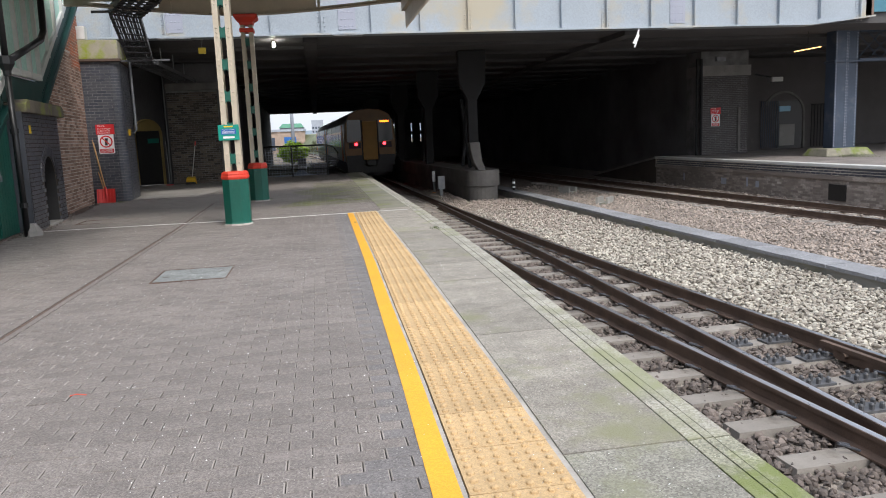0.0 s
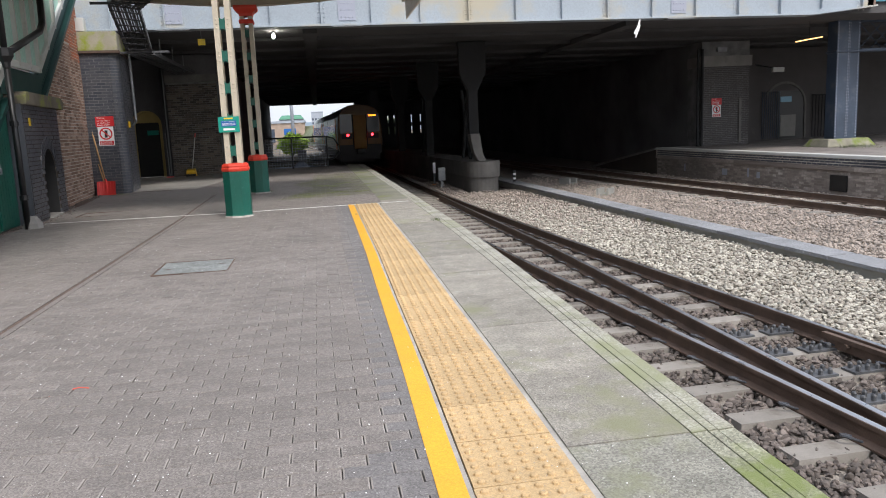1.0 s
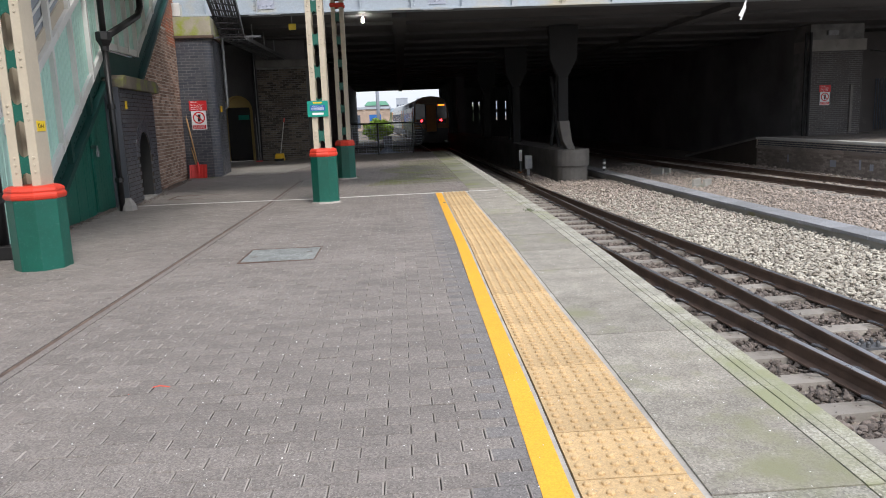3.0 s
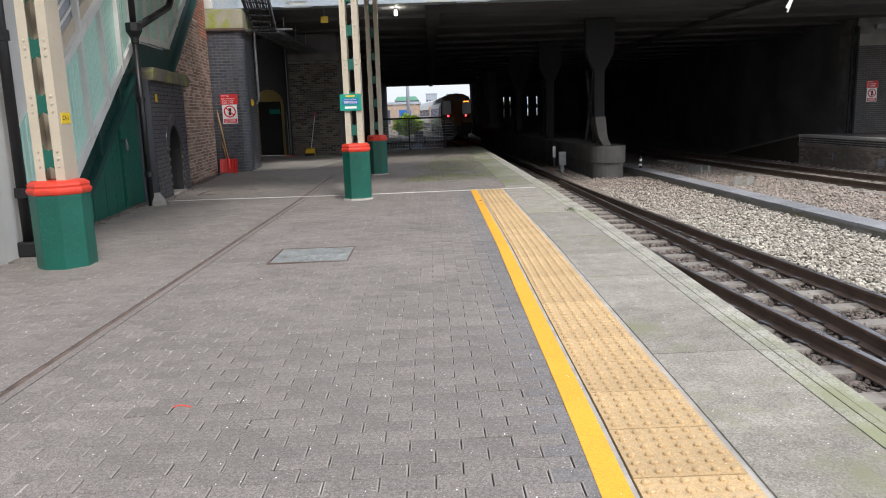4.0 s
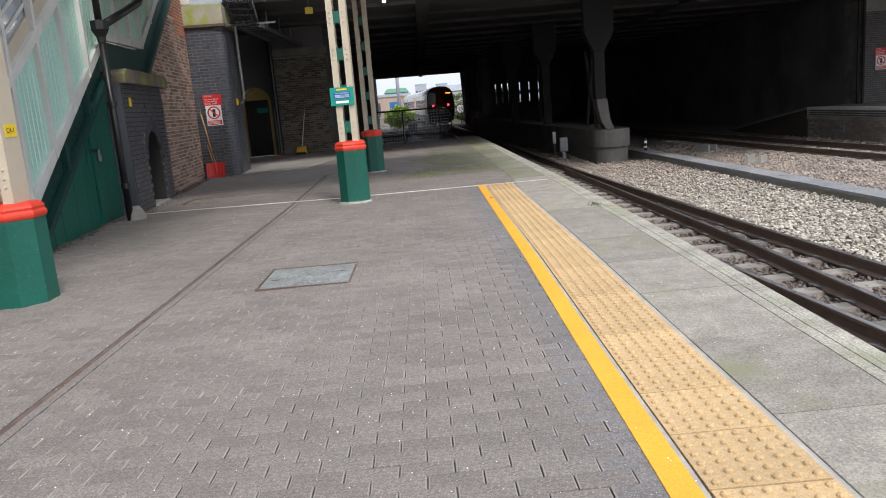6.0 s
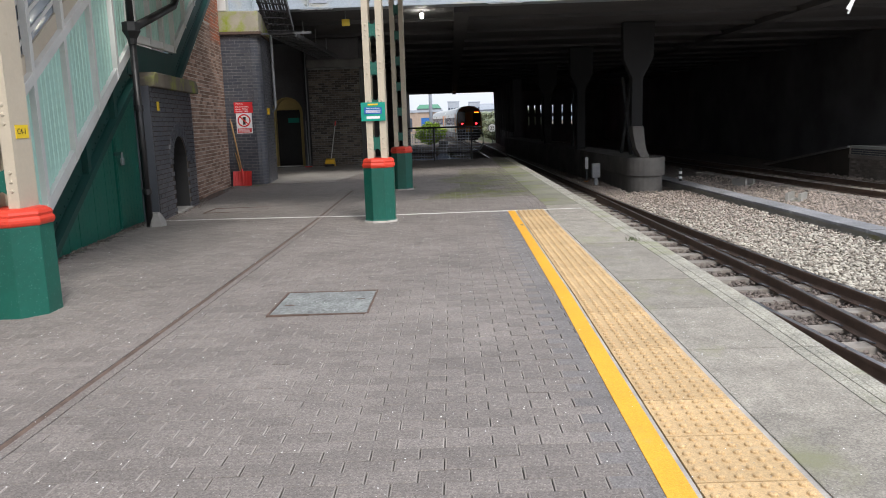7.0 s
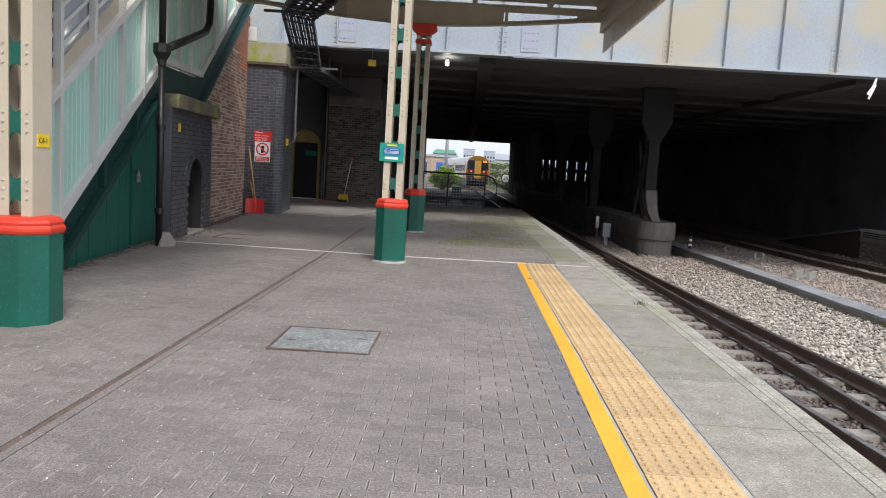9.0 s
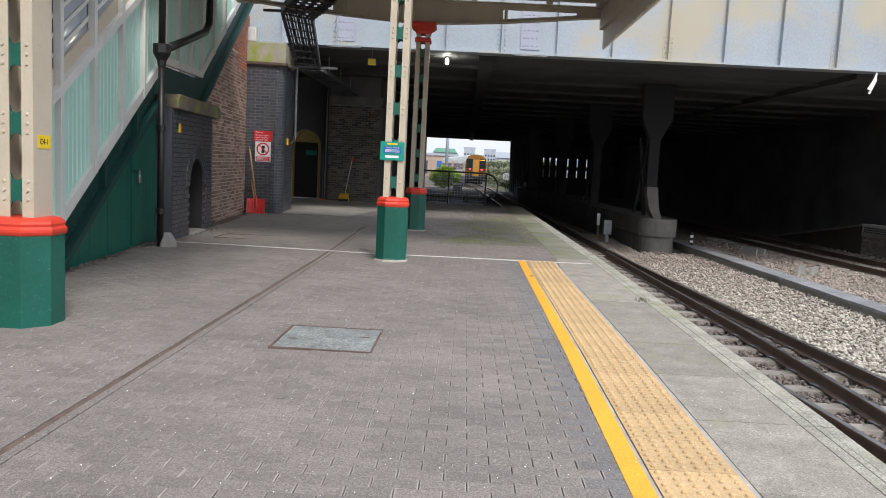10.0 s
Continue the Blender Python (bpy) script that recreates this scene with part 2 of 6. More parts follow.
SIGNBLUE = mat("sign_blue", (0.02, 0.12, 0.38), 0.35, var=0.04, bump=0)
SIGNYEL = mat("sign_yellow", (0.78, 0.55, 0.03), 0.4, var=0.05, bump=0)
SIGNBLACK = mat("sign_black", (0.015, 0.015, 0.015), 0.5, var=0.05, bump=0)
BLUENET = mat("blue_sheet", (0.24, 0.29, 0.40), 0.7, var=0.4, scale=3, fine=25, bump=0.5)
TRAINYEL = mat("train_yellow", (0.21, 0.098, 0.015), 0.4, var=0.15, scale=2, bump=0.03)
TRAINORANGE = mat("train_orange", (0.78, 0.26, 0.02), 0.35, var=0.06, scale=2, bump=0.03)
TRAINSIDE = mat("train_cream", (0.62, 0.63, 0.58), 0.3, var=0.08, scale=1.0, bump=0.03)
TRAINROOF = mat("train_roof", (0.48, 0.49, 0.48), 0.6, var=0.12, scale=1.0, bump=0.05)
TRAINDARK = mat("train_dark", (0.02, 0.02, 0.022), 0.5, var=0.3, bump=0.1)
TRAINGLASS = mat("train_glass", (0.02, 0.025, 0.03), 0.08, var=0.1, bump=0)
LOUVRE = mat("louvre_glass", (0.30, 0.33, 0.37), 0.15, var=0.15, scale=1, bump=0)
TAIL = glow("tail_lamp", (1.0, 0.02, 0.03), 8.0)
TUBE = glow("tube_lamp", (1.0, 0.55, 0.20), 1.6)
LED = glow("led_lamp", (1.0, 0.97, 0.86), 90.0)
DISPLAY = glow("amber_display", (1.0, 0.16, 0.01), 3.0)
EXIT = glow("exit_sign", (0.16, 0.30, 0.40), 0.06)
LEAF = mat("leaf", (0.34, 0.52, 0.05), 0.6, var=0.35, scale=3, fine=40, bump=0, rand=0.5, island=True)
LEAF2 = mat("scrub_leaf", (0.21, 0.24, 0.13), 0.7, var=0.4, scale=1, fine=40, bump=0, rand=0.5, island=True)
BARK = mat("bark", (0.10, 0.07, 0.05), 0.9, var=0.3, scale=6, fine=40, bump=0.4)
EARTH = mat("earth", (0.15, 0.12, 0.09), 0.95, var=0.3, scale=0.5, fine=15, bump=0.5, stain=(0.09, 0.12, 0.03), stain_scale=0.3)
HOUSEBRICK = mat("far_brick", (0.40, 0.31, 0.25), 0.9, var=0.15, scale=0.5, fine=15, bump=0.2)
HOUSEPALE = mat("far_render", (0.36, 0.40, 0.46), 0.9, var=0.1, scale=0.3, fine=10, bump=0.1)
ROOFGREEN = mat("far_green_roof", (0.08, 0.24, 0.15), 0.6, var=0.1, scale=0.5, bump=0)
HILL = mat("far_hill", (0.30, 0.38, 0.46), 1.0, var=0.15, scale=0.01, fine=0.1, bump=0)
CREAMWALL = mat("cream_reveal", (0.55, 0.42, 0.16), 0.7, var=0.12, scale=2, bump=0.1)


# ---- mesh tools ----
class Geo:
    def __init__(self):
        self.v, self.f = [], []

    def add(self, vs, fs):
        o = len(self.v)
        self.v += [tuple(p) for p in vs]
        self.f += [tuple(i + o for i in q) for q in fs]
        return self

    def box(self, x0, x1, y0, y1, z0, z1):
        return self.add([(x0, y0, z0), (x1, y0, z0), (x1, y1, z0), (x0, y1, z0), (x0, y0, z1), (x1, y0, z1), (x1, y1, z1), (x0, y1, z1)],
                        [(3, 2, 1, 0), (4, 5, 6, 7), (0, 1, 5, 4), (1, 2, 6, 5), (2, 3, 7, 6), (3, 0, 4, 7)])

    def hexa(self, a, b):
        """A solid between two matching outlines."""
        n = len(a)
        return self.add(list(a) + list(b), [tuple(range(n))[::-1], tuple(range(n, 2 * n))] + [(i, (i + 1) % n, (i + 1) % n + n, i + n) for i in range(n)])

    def tube(self, pts, r, seg=8):
        pts = [Vector(p) for p in pts]
        rings = []
        for i, p in enumerate(pts):
            d = (pts[min(i + 1, len(pts) - 1)] - pts[max(i - 1, 0)]).normalized()
            u = d.orthogonal().normalized() if abs(d.z) > 0.99 else d.cross(Vector((0, 0, 1))).normalized()
            w = d.cross(u)
            rr = r[i] if isinstance(r, (list, tuple)) else r
            rings.append([p + rr * (math.cos(k * math.tau / seg) * u + math.sin(k * math.tau / seg) * w) for k in range(seg)])
        o = len(self.v)
        self.v += [tuple(q) for ring in rings for q in ring]
        for i in range(len(rings) - 1):
            for k in range(seg):
                a, b = o + i * seg + k, o + i * seg + (k + 1) % seg
                self.f.append((a, b, b + seg, a + seg))
        self.f.append(tuple(o + k for k in range(seg))[::-1])
        self.f.append(tuple(o + (len(rings) - 1) * seg + k for k in range(seg)))
        return self

    def lathe(self, rings, seg=8, cx=0, cy=0, turn=0.0):
        """Stacked polygons: (radius, z) from bottom to top."""
        o = len(self.v)
        for r, z in rings:
            for k in range(seg):
                a = turn + k * math.tau / seg
                self.v.append((cx + r * math.cos(a), cy + r * math.sin(a), z))
        for i in range(len(rings) - 1):
            for k in range(seg):
                a, b = o + i * seg + k, o + i * seg + (k + 1) % seg
                self.f.append((a, b, b + seg, a + seg))
        self.f.append(tuple(o + k for k in range(seg))[::-1])
        self.f.append(tuple(o + (len(rings) - 1) * seg + k for k in range(seg)))
        return self

    def rivet(self, p, nrm, r=0.014):
        nrm = Vector(nrm).normalized()
        u = nrm.orthogonal().normalized()
        w = nrm.cross(u)
        p = Vector(p)
        a = [p + r * (math.cos(k * math.tau / 6) * u + math.sin(k * math.tau / 6) * w) for k in range(6)]
        b = [p + nrm * r * 0.6 + 0.6 * r * (math.cos(k * math.tau / 6) * u + math.sin(k * math.tau / 6) * w) for k in range(6)]
        return self.add(a + b, [(i, (i + 1) % 6, (i + 1) % 6 + 6, i + 6) for i in range(6)] + [(6, 7, 8, 9, 10, 11)])

    def mesh(self, name):
        me = bpy.data.meshes.new(name)
        me.from_pydata(self.v, [], self.f)
        me.update()
        return me


def part(name, g, material, parent=None, label="", bevel=0.0, smooth=False):
    me = g.mesh(name) if isinstance(g, Geo) else g
    if not me.materials:
        me.materials.append(material)
    ob = new(name, me)
    ob.parent = parent
    if bevel:
        bv = ob.modifiers.new("bevel", "BEVEL")
        bv.width, bv.segments, bv.limit_method, bv.angle_limit = bevel, 2, "ANGLE", radians(40)
    if smooth:
        for p in me.polygons:
            p.use_smooth = True
    return tagged(ob, label) if label else ob


def thing(name, x, y, z, label, category, group="", rz=0.0, kind=""):
    e = new(name)
    e.empty_display_size = 0.2
    e.matrix_basis = pose(x, y, z, 0, 0, rz)
    return tagged(e, label, category, group, kind)


def structure(name, g, material, label, bevel=0.0):
    return tagged(part(name, g, material, None, "", bevel), label, "", "", "structure")


def words(body, size, material, parent, m, name="lettering", align="LEFT"):
    cu = bpy.data.curves.new(name, "FONT")
    cu.body, cu.size, cu.extrude, cu.align_x, cu.align_y = body, size, 0.0008, align, "CENTER"
    ob = new(name, cu)
    cu.materials.append(material)
    ob.parent = parent
    ob.matrix_basis = m
    return ob


def interp(table, y):
    ys, xs = zip(*table)
    return float(np.interp(y, ys, xs))


def fz(x, y):
    """Height of the platform, which falls away from its edge."""
    return 0.0124 * x - 0.0027 * y + 0.0124


EDGE = [(-6, 1.49), (2.2, 1.59), (4.15, 1.64), (7, 1.73), (9.35, 1.77), (14, 1.79), (22, 1.76), (30.2, 1.72)]
TACT = [(-6, 0.37), (2.5, 0.452), (4, 0.489), (5.7, 0.512), (8, 0.55), (13.5, 0.58), (30.2, 0.56)]
TRACK = [(-8, 5.30), (0, 4.78), (4, 4.48), (6, 4.33), (8, 4.165), (10, 4.0), (12.4, 3.83), (15, 3.665), (18, 3.49), (22.6, 3.26), (30, 3.02), (35, 2.90), (40, 2.76), (55, 2.35), (68, 1.96), (82, 1.50), (90, 1.08), (100, 0.45), (115, -0.8), (140, -3.6), (180, -9)]
FARTRACK = [(-8, 14.9), (14.5, 12.6), (26, 11.5), (32, 11.1), (45, 10.3), (84, 8.0)]
RAIL_Z = -0.90


def lw(y, z, off=0.0):
    """A point on the slanting wall beside the platform; off is towards the track."""
    return (-4.75 - 0.1 * (y - 10.65) + off, y, z)


def slab(pts, off0, off1, g=None):
    """A plate in the slanting wall, from its outline in (y, z)."""
    g = g or Geo()
    return g.hexa([lw(y, z, off0) for y, z in pts], [lw(y, z, off1) for y, z in pts])


# ---- ground, platform body, bridge ----
structure("ground", Geo().box(-400, 400, -60, 900, -1.6, -1.26), EARTH, "bare trackside earth reaching far beyond the tunnel")


def ribbon(table, y0, y1, a, b, zf, step=1.0, thick=0.1, g=None):
    """A strip that follows a bent line: from a to b beside it, its top at zf(x, y)."""
    g = g or Geo()
    n = max(1, int(math.ceil((y1 - y0) / step)))
    ys = [y0 + (y1 - y0) * i / n for i in range(n + 1)]
    for p, q in zip(ys, ys[1:]):
        xs = [(interp(table, p) + a, p), (interp(table, p) + b, p), (interp(table, q) + b, q), (interp(table, q) + a, q)]
        g.hexa([(x, y, zf(x, y) - thick) for x, y in xs], [(x, y, zf(x, y)) for x, y in xs])
    return g


structure("ballast", ribbon(TRACK, -8, 84, -2.4, 3.6, lambda x, y: -1.13, 3, 0.2), BALLAST, "grey-brown crushed stone under the near track")
structure("ballast_2", Geo().box(6.5, 15.6, -8, 84, -1.36, -1.12), BALLAST, "crushed stone round the far track")
g = Geo()
for p, q in ((-6, 2.2), (2.2, 7), (7, 14), (14, 22), (22, 30.2)):
    xs = [(-7.2, p), (interp(EDGE, p) - 0.06, p), (interp(EDGE, q) - 0.06, q), (-7.2, q)]
    g.hexa([(x, y, -1.3) for x, y in xs], [(x, y, fz(x, y) - 0.014) for x, y in xs])
floor = structure("platform", g, JOINT, "paved station platform, bedded in pale sand joints")

# girder bridge over the platform end and both tracks
bridge = structure("bridge_deck", Geo().box(-12, 40, 22.0, 83.5, 4.22, 4.7), DECK, "sooty underside of the wide road bridge")
for i in range(20):
    y = 24.5 + 3.0 * i
    part("deck_beam", Geo().box(-12, 30, y, y + 0.35, 4.12, 4.22), DECK, bridge)
for x in (-0.2, 9.5):
    part("deck_beam", Geo().box(x, x + 0.4, 22.4, 83, 4.06, 4.23), DECK, bridge)

gird = thing("bridge_girder", 0, 21.8, 4.15, "pale blue-grey riveted plate girder with cream weathering, above the tracks", "girder")
part("web_plate", Geo().box(-8.0, 15.2, 0, 0.05, 0.05, 2.6), GIRDER, gird)
part("bottom_flange", Geo().box(-8.0, 15.2, -0.2, 0.25, 0, 0.05), GIRDER, gird, bevel=0.006)
part("girder_end", Geo().hexa([(15.2, -0.2, 0), (17.4, -0.2, 0.22), (17.4, 0.25, 0.22), (15.2, 0.25, 0)], [(15.2, -0.2, 0.05), (17.4, -0.2, 0.27), (17.4, 0.25, 0.27), (15.2, 0.25, 0.05)]), GIRDER, gird)
part("web_plate", Geo().hexa([(15.2, 0, 0.05), (17.4, 0, 0.27), (17.4, 0, 2.6), (15.2, 0, 2.6)], [(15.2, 0.05, 0.05), (17.4, 0.05, 0.27), (17.4, 0.05, 2.6), (15.2, 0.05, 2.6)]), GIRDER, gird)
for i in range(17):
    x = -5.2 + 1.385 * i
    z0 = 0.05 if x < 15.1 else 0.2
    s = Geo().box(x - 0.012, x + 0.012, -0.11, 0, z0, 2.6)
    if i % 3 == 1:
        s.box(x - 0.14, x + 0.14, -0.012, 0, z0, 0.72)
        for k in range(5):
            s.rivet((x - 0.08, -0.012, 0.14 + 0.12 * k), (0, -1, 0), 0.028)
            s.rivet((x + 0.08, -0.012, 0.14 + 0.12 * k), (0, -1, 0), 0.028)
    part("stiffener", s, GIRDER, gird)
for x in (-3.6, 1.05, 10.9):
    s = Geo().box(x - 0.24, x + 0.24, -0.025, 0, 0.16, 1.5)
    for k in range(7):
        for j in (-0.16, -0.055, 0.055, 0.16):
            s.rivet((x + j, -0.025, 0.25 + 0.19 * k), (0, -1, 0), 0.024)
    part("splice_plate", s, SPLICE, gird, "lilac-grey splice plate with rows of bolts")
    s = Geo().box(x - 0.42, x + 0.42, -0.19, 0.2, -0.022, -0.001)
    for k in range(9):
        s.rivet((x - 0.36 + 0.09 * k, -0.16, -0.022), (0, 0, -1), 0.026)
    part("flange_cover", s, STEEL, gird)

# walls under the bridge
structure("wall_tunnel", Geo().hexa([(-3.45, 28.75, -1.3), (-4.75, 83.5, -1.3), (-5.4, 83.5, -1.3), (-5.2, 28.75, -1.3)], [(-3.45, 28.75, 4.22), (-4.75, 83.5, 4.22), (-5.4, 83.5, 4.22), (-5.2, 28.75, 4.22)]), SOOT, "sooty brick side wall of the tunnel")
structure("wall_far", Geo().box(15.75, 16.4, 29.6, 83.5, -1.3, 4.22), SOOT, "black sooty side wall beyond the far track")
g = Geo()
g.box(4.55, 7.7, 83, 83.5, -1.3, 4.22)
g.box(12.9, 16.4, 83, 83.5, -1.3, 4.22)
xs = 7.7
slits = [7.72, 8.4, 9.05, 10.3, 11.3, 12.3]
for x in slits:
    g.box(xs, x, 83, 83.5, -1.3, 4.22)
    g.box(x, x + 0.15, 83, 83.5, -1.3, 0.66)
    g.box(x, x + 0.15, 83, 83.5, 1.45, 1.85)
    g.box(x, x + 0.15, 83, 83.5, 2.65, 4.22)
    xs = x + 0.15
g.box(xs, 12.9, 83, 83.5, -1.3, 4.22)
structure("wall_end", g, SOOT, "dark end wall with narrow daylight slits")
structure("wall_portal", Geo().hexa([(4.25, 60, -1.3), (4.45, 83.5, -1.3), (4.8, 83.5, -1.3), (4.8, 60, -1.3)], [(4.25, 60, 0.3), (4.45, 83.5, 0.3), (4.8, 83.5, 0.3), (4.8, 60, 0.3)]), SOOT, "low sooty plinth wall beside the far tunnel mouth")
for i in range(9):
    y = 58 + 3.1 * i
    part("pilaster", Geo().hexa([(4.3, y, -1.3), (4.3, y + 0.5, -1.3), (4.8, y + 0.5, -1.3), (4.8, y, -1.3)], [(4.15, y, 4.22), (4.15, y + 0.5, 4.22), (4.8, y + 0.5, 4.22), (4.8, y, 4.22)]), SOOT, bpy.data.objects["wall_portal"])
structure("wall_left", Geo().box(-12, -6.9, 21.5, 30.5, -1.3, 4.22), SOOT, "sooty wall closing the recess")
structure("wall_backing", Geo().hexa([lw(-6, -1, -1.9), lw(22, -1, -1.9), lw(22, -1, -2.3), lw(-6, -1, -2.3)], [lw(-6, 6, -1.9), lw(22, 6, -1.9), lw(22, 6, -2.3), lw(-6, 6, -2.3)]), WHITE, "plain painted wall behind the covered stairs")


# ---- bricks ----
def bricks(g, x0, x1, z0, z1, at, bl=0.225, bh=0.075, proud=0.006, skip=None, gap=0.013):
    """Courses of separate bricks in a plane: at(u, z, depth) gives the place."""
    row = 0
    z = z0
    while z < z1 - 0.03:
        u = x0 - (bl / 2 if row % 2 else 0)
        while u < x1 - 0.01:
            a, b = max(u, x0), min(u + bl - gap, x1)
            if b - a > 0.02 and not (skip and skip((a + b) / 2, z + bh / 2)):
                d = proud + random.uniform(-0.003, 0.003)
                t = min(z + bh - gap, z1)
                g.hexa([at(a, z, -0.01), at(b, z, -0.01), at(b, t, -0.01), at(a, t, -0.01)], [at(a, z, d), at(b, z, d), at(b, t, d), at(a, t, d)])
            u += bl
        z += bh
        row += 1
    return g


# engineering-brick pillar under the girder
pil = thing("brick_pillar", -5.45, 21.16, -0.12, "dark blue engineering-brick bridge pillar with rounded corner, standing on the platform", "pillar", rz=5.7)
R = 0.22
outline = [(-0.6, 0), (0.49 - R, 0)] + [(0.49 - R + R * math.sin(a), R - R * math.cos(a)) for a in np.linspace(0.2, math.pi / 2, 5)] + [(0.49, 1.7), (-0.6, 1.7)]
part("core", Geo().hexa([(x, y, -0.05) for x, y in outline], [(x, y, 3.66) for x, y in outline]), DARKBED, pil)
g = bricks(Geo(), -0.55, 0.49 - R, 0.0, 3.64, lambda u, z, d: (u, -d, z))
for row in range(48):
    z = 0.075 * row
    arc = np.linspace(0, math.pi / 2, 5)
    for a, b in zip(arc, arc[1:]):
        if (row + int(a * 3)) % 2 == 0:
            b2, a2 = b - 0.03, a
        else:
            a2, b2 = a, b
        def ap(t, zz, d):
            return (0.49 - R + (R + d) * math.sin(t), R - (R + d) * math.cos(t), zz)
        g.hexa([ap(a2, z, -0.01), ap(b2, z, -0.01), ap(b2, z + 0.065, -0.01), ap(a2, z + 0.065, -0.01)], [ap(a2, z, 0.005), ap(b2, z, 0.005), ap(b2, z + 0.065, 0.005), ap(a2, z + 0.065, 0.005)])
bricks(g, R, 1.7, 0.0, 3.64, lambda u, z, d: (0.49 + d, u, z))
tagged(part("brickwork", g, ENGBRICK, pil), kind="stuff")
cap = part("padstone", Geo().box(-0.6, 0.50, -0.06, 1.75, 3.72, 4.20), CAPSTONE, pil, "pale stone bearing block streaked with green moss", bevel=0.015)
part("ledge", Geo().box(-0.6, 0.54, -0.09, 1.78, 3.655, 3.725), RUST, pil, bevel=0.01)
part("kerb_block", Geo().box(-0.54, -0.24, -0.05, 0.3, 4.21, 4.55), WHITE, pil, "small pale stone block", bevel=0.015)

# brown brick stair wall
def brown_top(y):
    return 2.15 + 0.60 * (y - 16.75)


sw = thing("stair_wall", *lw(19, -0.1), "weathered brown brick wall with newer red bricks near its sloping top", "wall")
sw.matrix_basis = Matrix.Identity(4)
part("core", slab([(16.3, -0.3), (21.35, -0.3), (21.35, 4.75), (20.9, brown_top(20.9) - 0.02), (16.3, brown_top(16.3) - 0.02)], -0.5, -0.10), BRICKBED, sw)
at = lambda u, z, d: lw(u, z, d - 0.10)
tagged(part("brickwork", bricks(Geo(), 16.4, 21.3, -0.12, 4.6, at, skip=lambda u, z: z > brown_top(u) - 0.03 or (u > 20.0 and z > 3.3) or (u > 19.0 and z > 3.65)), BRICK, sw), kind="stuff")
tagged(part("new_brickwork", bricks(Geo(), 18.9, 21.3, 3.3, 4.7, at, skip=lambda u, z: z > brown_top(u) - 0.03 or not ((u > 20.0 and z > 3.3) or (u > 19.0 and z > 3.65))), REDBRICK, sw, "newer orange-red bricks"), kind="stuff")

# arched niche block
nb = thing("niche_block", 0, 0, 0, "dark engineering-brick block with an arched niche and mossy coping", "wall")
NY0, NY1, NZ = 14.98, 15.92, 0.74


def in_niche(u, z):
    c = (NY0 + NY1) / 2
    return (NY0 < u < NY1 and z < NZ) or ((u - c) ** 2 + (z - NZ) ** 2 < 0.60 ** 2 and z >= NZ - 0.01)


arc = [((NY0 + NY1) / 2 - 0.47 * math.cos(a), NZ + 0.47 * math.sin(a)) for a in np.linspace(0, math.pi, 13)]
g = slab([(14.0, -0.3), (NY0, -0.3), (NY0, 2.0), (14.0, 2.0)], -0.35, 0.16)
slab([(NY1, -0.3), (16.55, -0.3), (16.55, 2.0), (NY1, 2.0)], -0.35, 0.16, g)
for p, q in zip(arc, arc[1:]):
    slab([p, q, (q[0], 2.0), (p[0], 2.0)], -0.35, 0.16, g)
part("core", g, SOOTBRICK, nb)
# near-black lining: the depth of shade inside the niche is painted on
part("niche_back", slab([(NY0 - 0.1, -0.3), (NY1 + 0.1, -0.3), (NY1 + 0.1, 1.6), (NY0 - 0.1, 1.6)], -0.75, -0.60), SOOTSHADE, nb)
for p, q in ((NY0 - 0.1, NY0 + 0.004), (NY1 - 0.004, NY1 + 0.1)):
    part("niche_jamb", slab([(p, -0.3), (q, -0.3), (q, NZ), (p, NZ)], -0.62, 0.150), SOOTSHADE, nb)
for k in range(12):
    (ya, za), (yb, zb) = arc[k], arc[k + 1]
    c = (NY0 + NY1) / 2
    part("niche_soffit", slab([(ya, za), (yb, zb), (c + (yb - c) * 0.99, NZ + (zb - NZ) * 0.99), (c + (ya - c) * 0.99, NZ + (za - NZ) * 0.99)], -0.62, 0.150), SOOTSHADE, nb)
part("niche_sill", slab([(NY0 + 0.01, -0.3), (NY1 - 0.01, -0.3), (NY1 - 0.01, -0.05), (NY0 + 0.01, -0.05)], -0.6, 0.22), CONCRETE, nb, bevel=0.015)
tagged(part("brickwork", bricks(Geo(), 14.0, 16.55, -0.12, 1.98, lambda u, z, d: lw(u, z, 0.16 + d), skip=in_niche), ENGBRICK, nb), kind="stuff")
g = Geo()
for i in range(17):
    a, b = math.pi * i / 17 + 0.02, math.pi * (i + 1) / 17 - 0.02
    c = (NY0 + NY1) / 2
    slab([(c - r * math.cos(t), NZ + r * math.sin(t)) for r, t in ((0.47, a), (0.47, b), (0.68, b), (0.68, a))], 0.15, 0.178, g)
tagged(part("arch_ring", g, ENGBRICK, nb), kind="stuff")
part("coping_stone", slab([(14.0, 1.97), (16.85, 1.97), (16.85, 2.13), (16.72, 2.20), (14.12, 2.20), (14.0, 2.13)], -0.3, 0.25), NICHECOPE, nb, "mossy stone coping", bevel=0.02)
part("end_face", Geo().hexa([lw(14.0, -0.3, 0.155), lw(13.99, -0.3, -0.3), lw(13.99, 1.99, -0.3), lw(14.0, 1.99, 0.155)], [lw(13.97, -0.3, 0.155), lw(13.96, -0.3, -0.3), lw(13.96, 1.99, -0.3), lw(13.97, 1.99, 0.155)]), ENGBRICK, nb)
part("number_plate", slab([(14.30, 1.62), (14.42, 1.62), (14.42, 1.76), (14.30, 1.76)], 0.168, 0.175), SIGNYEL, nb, "small yellow marker plate")

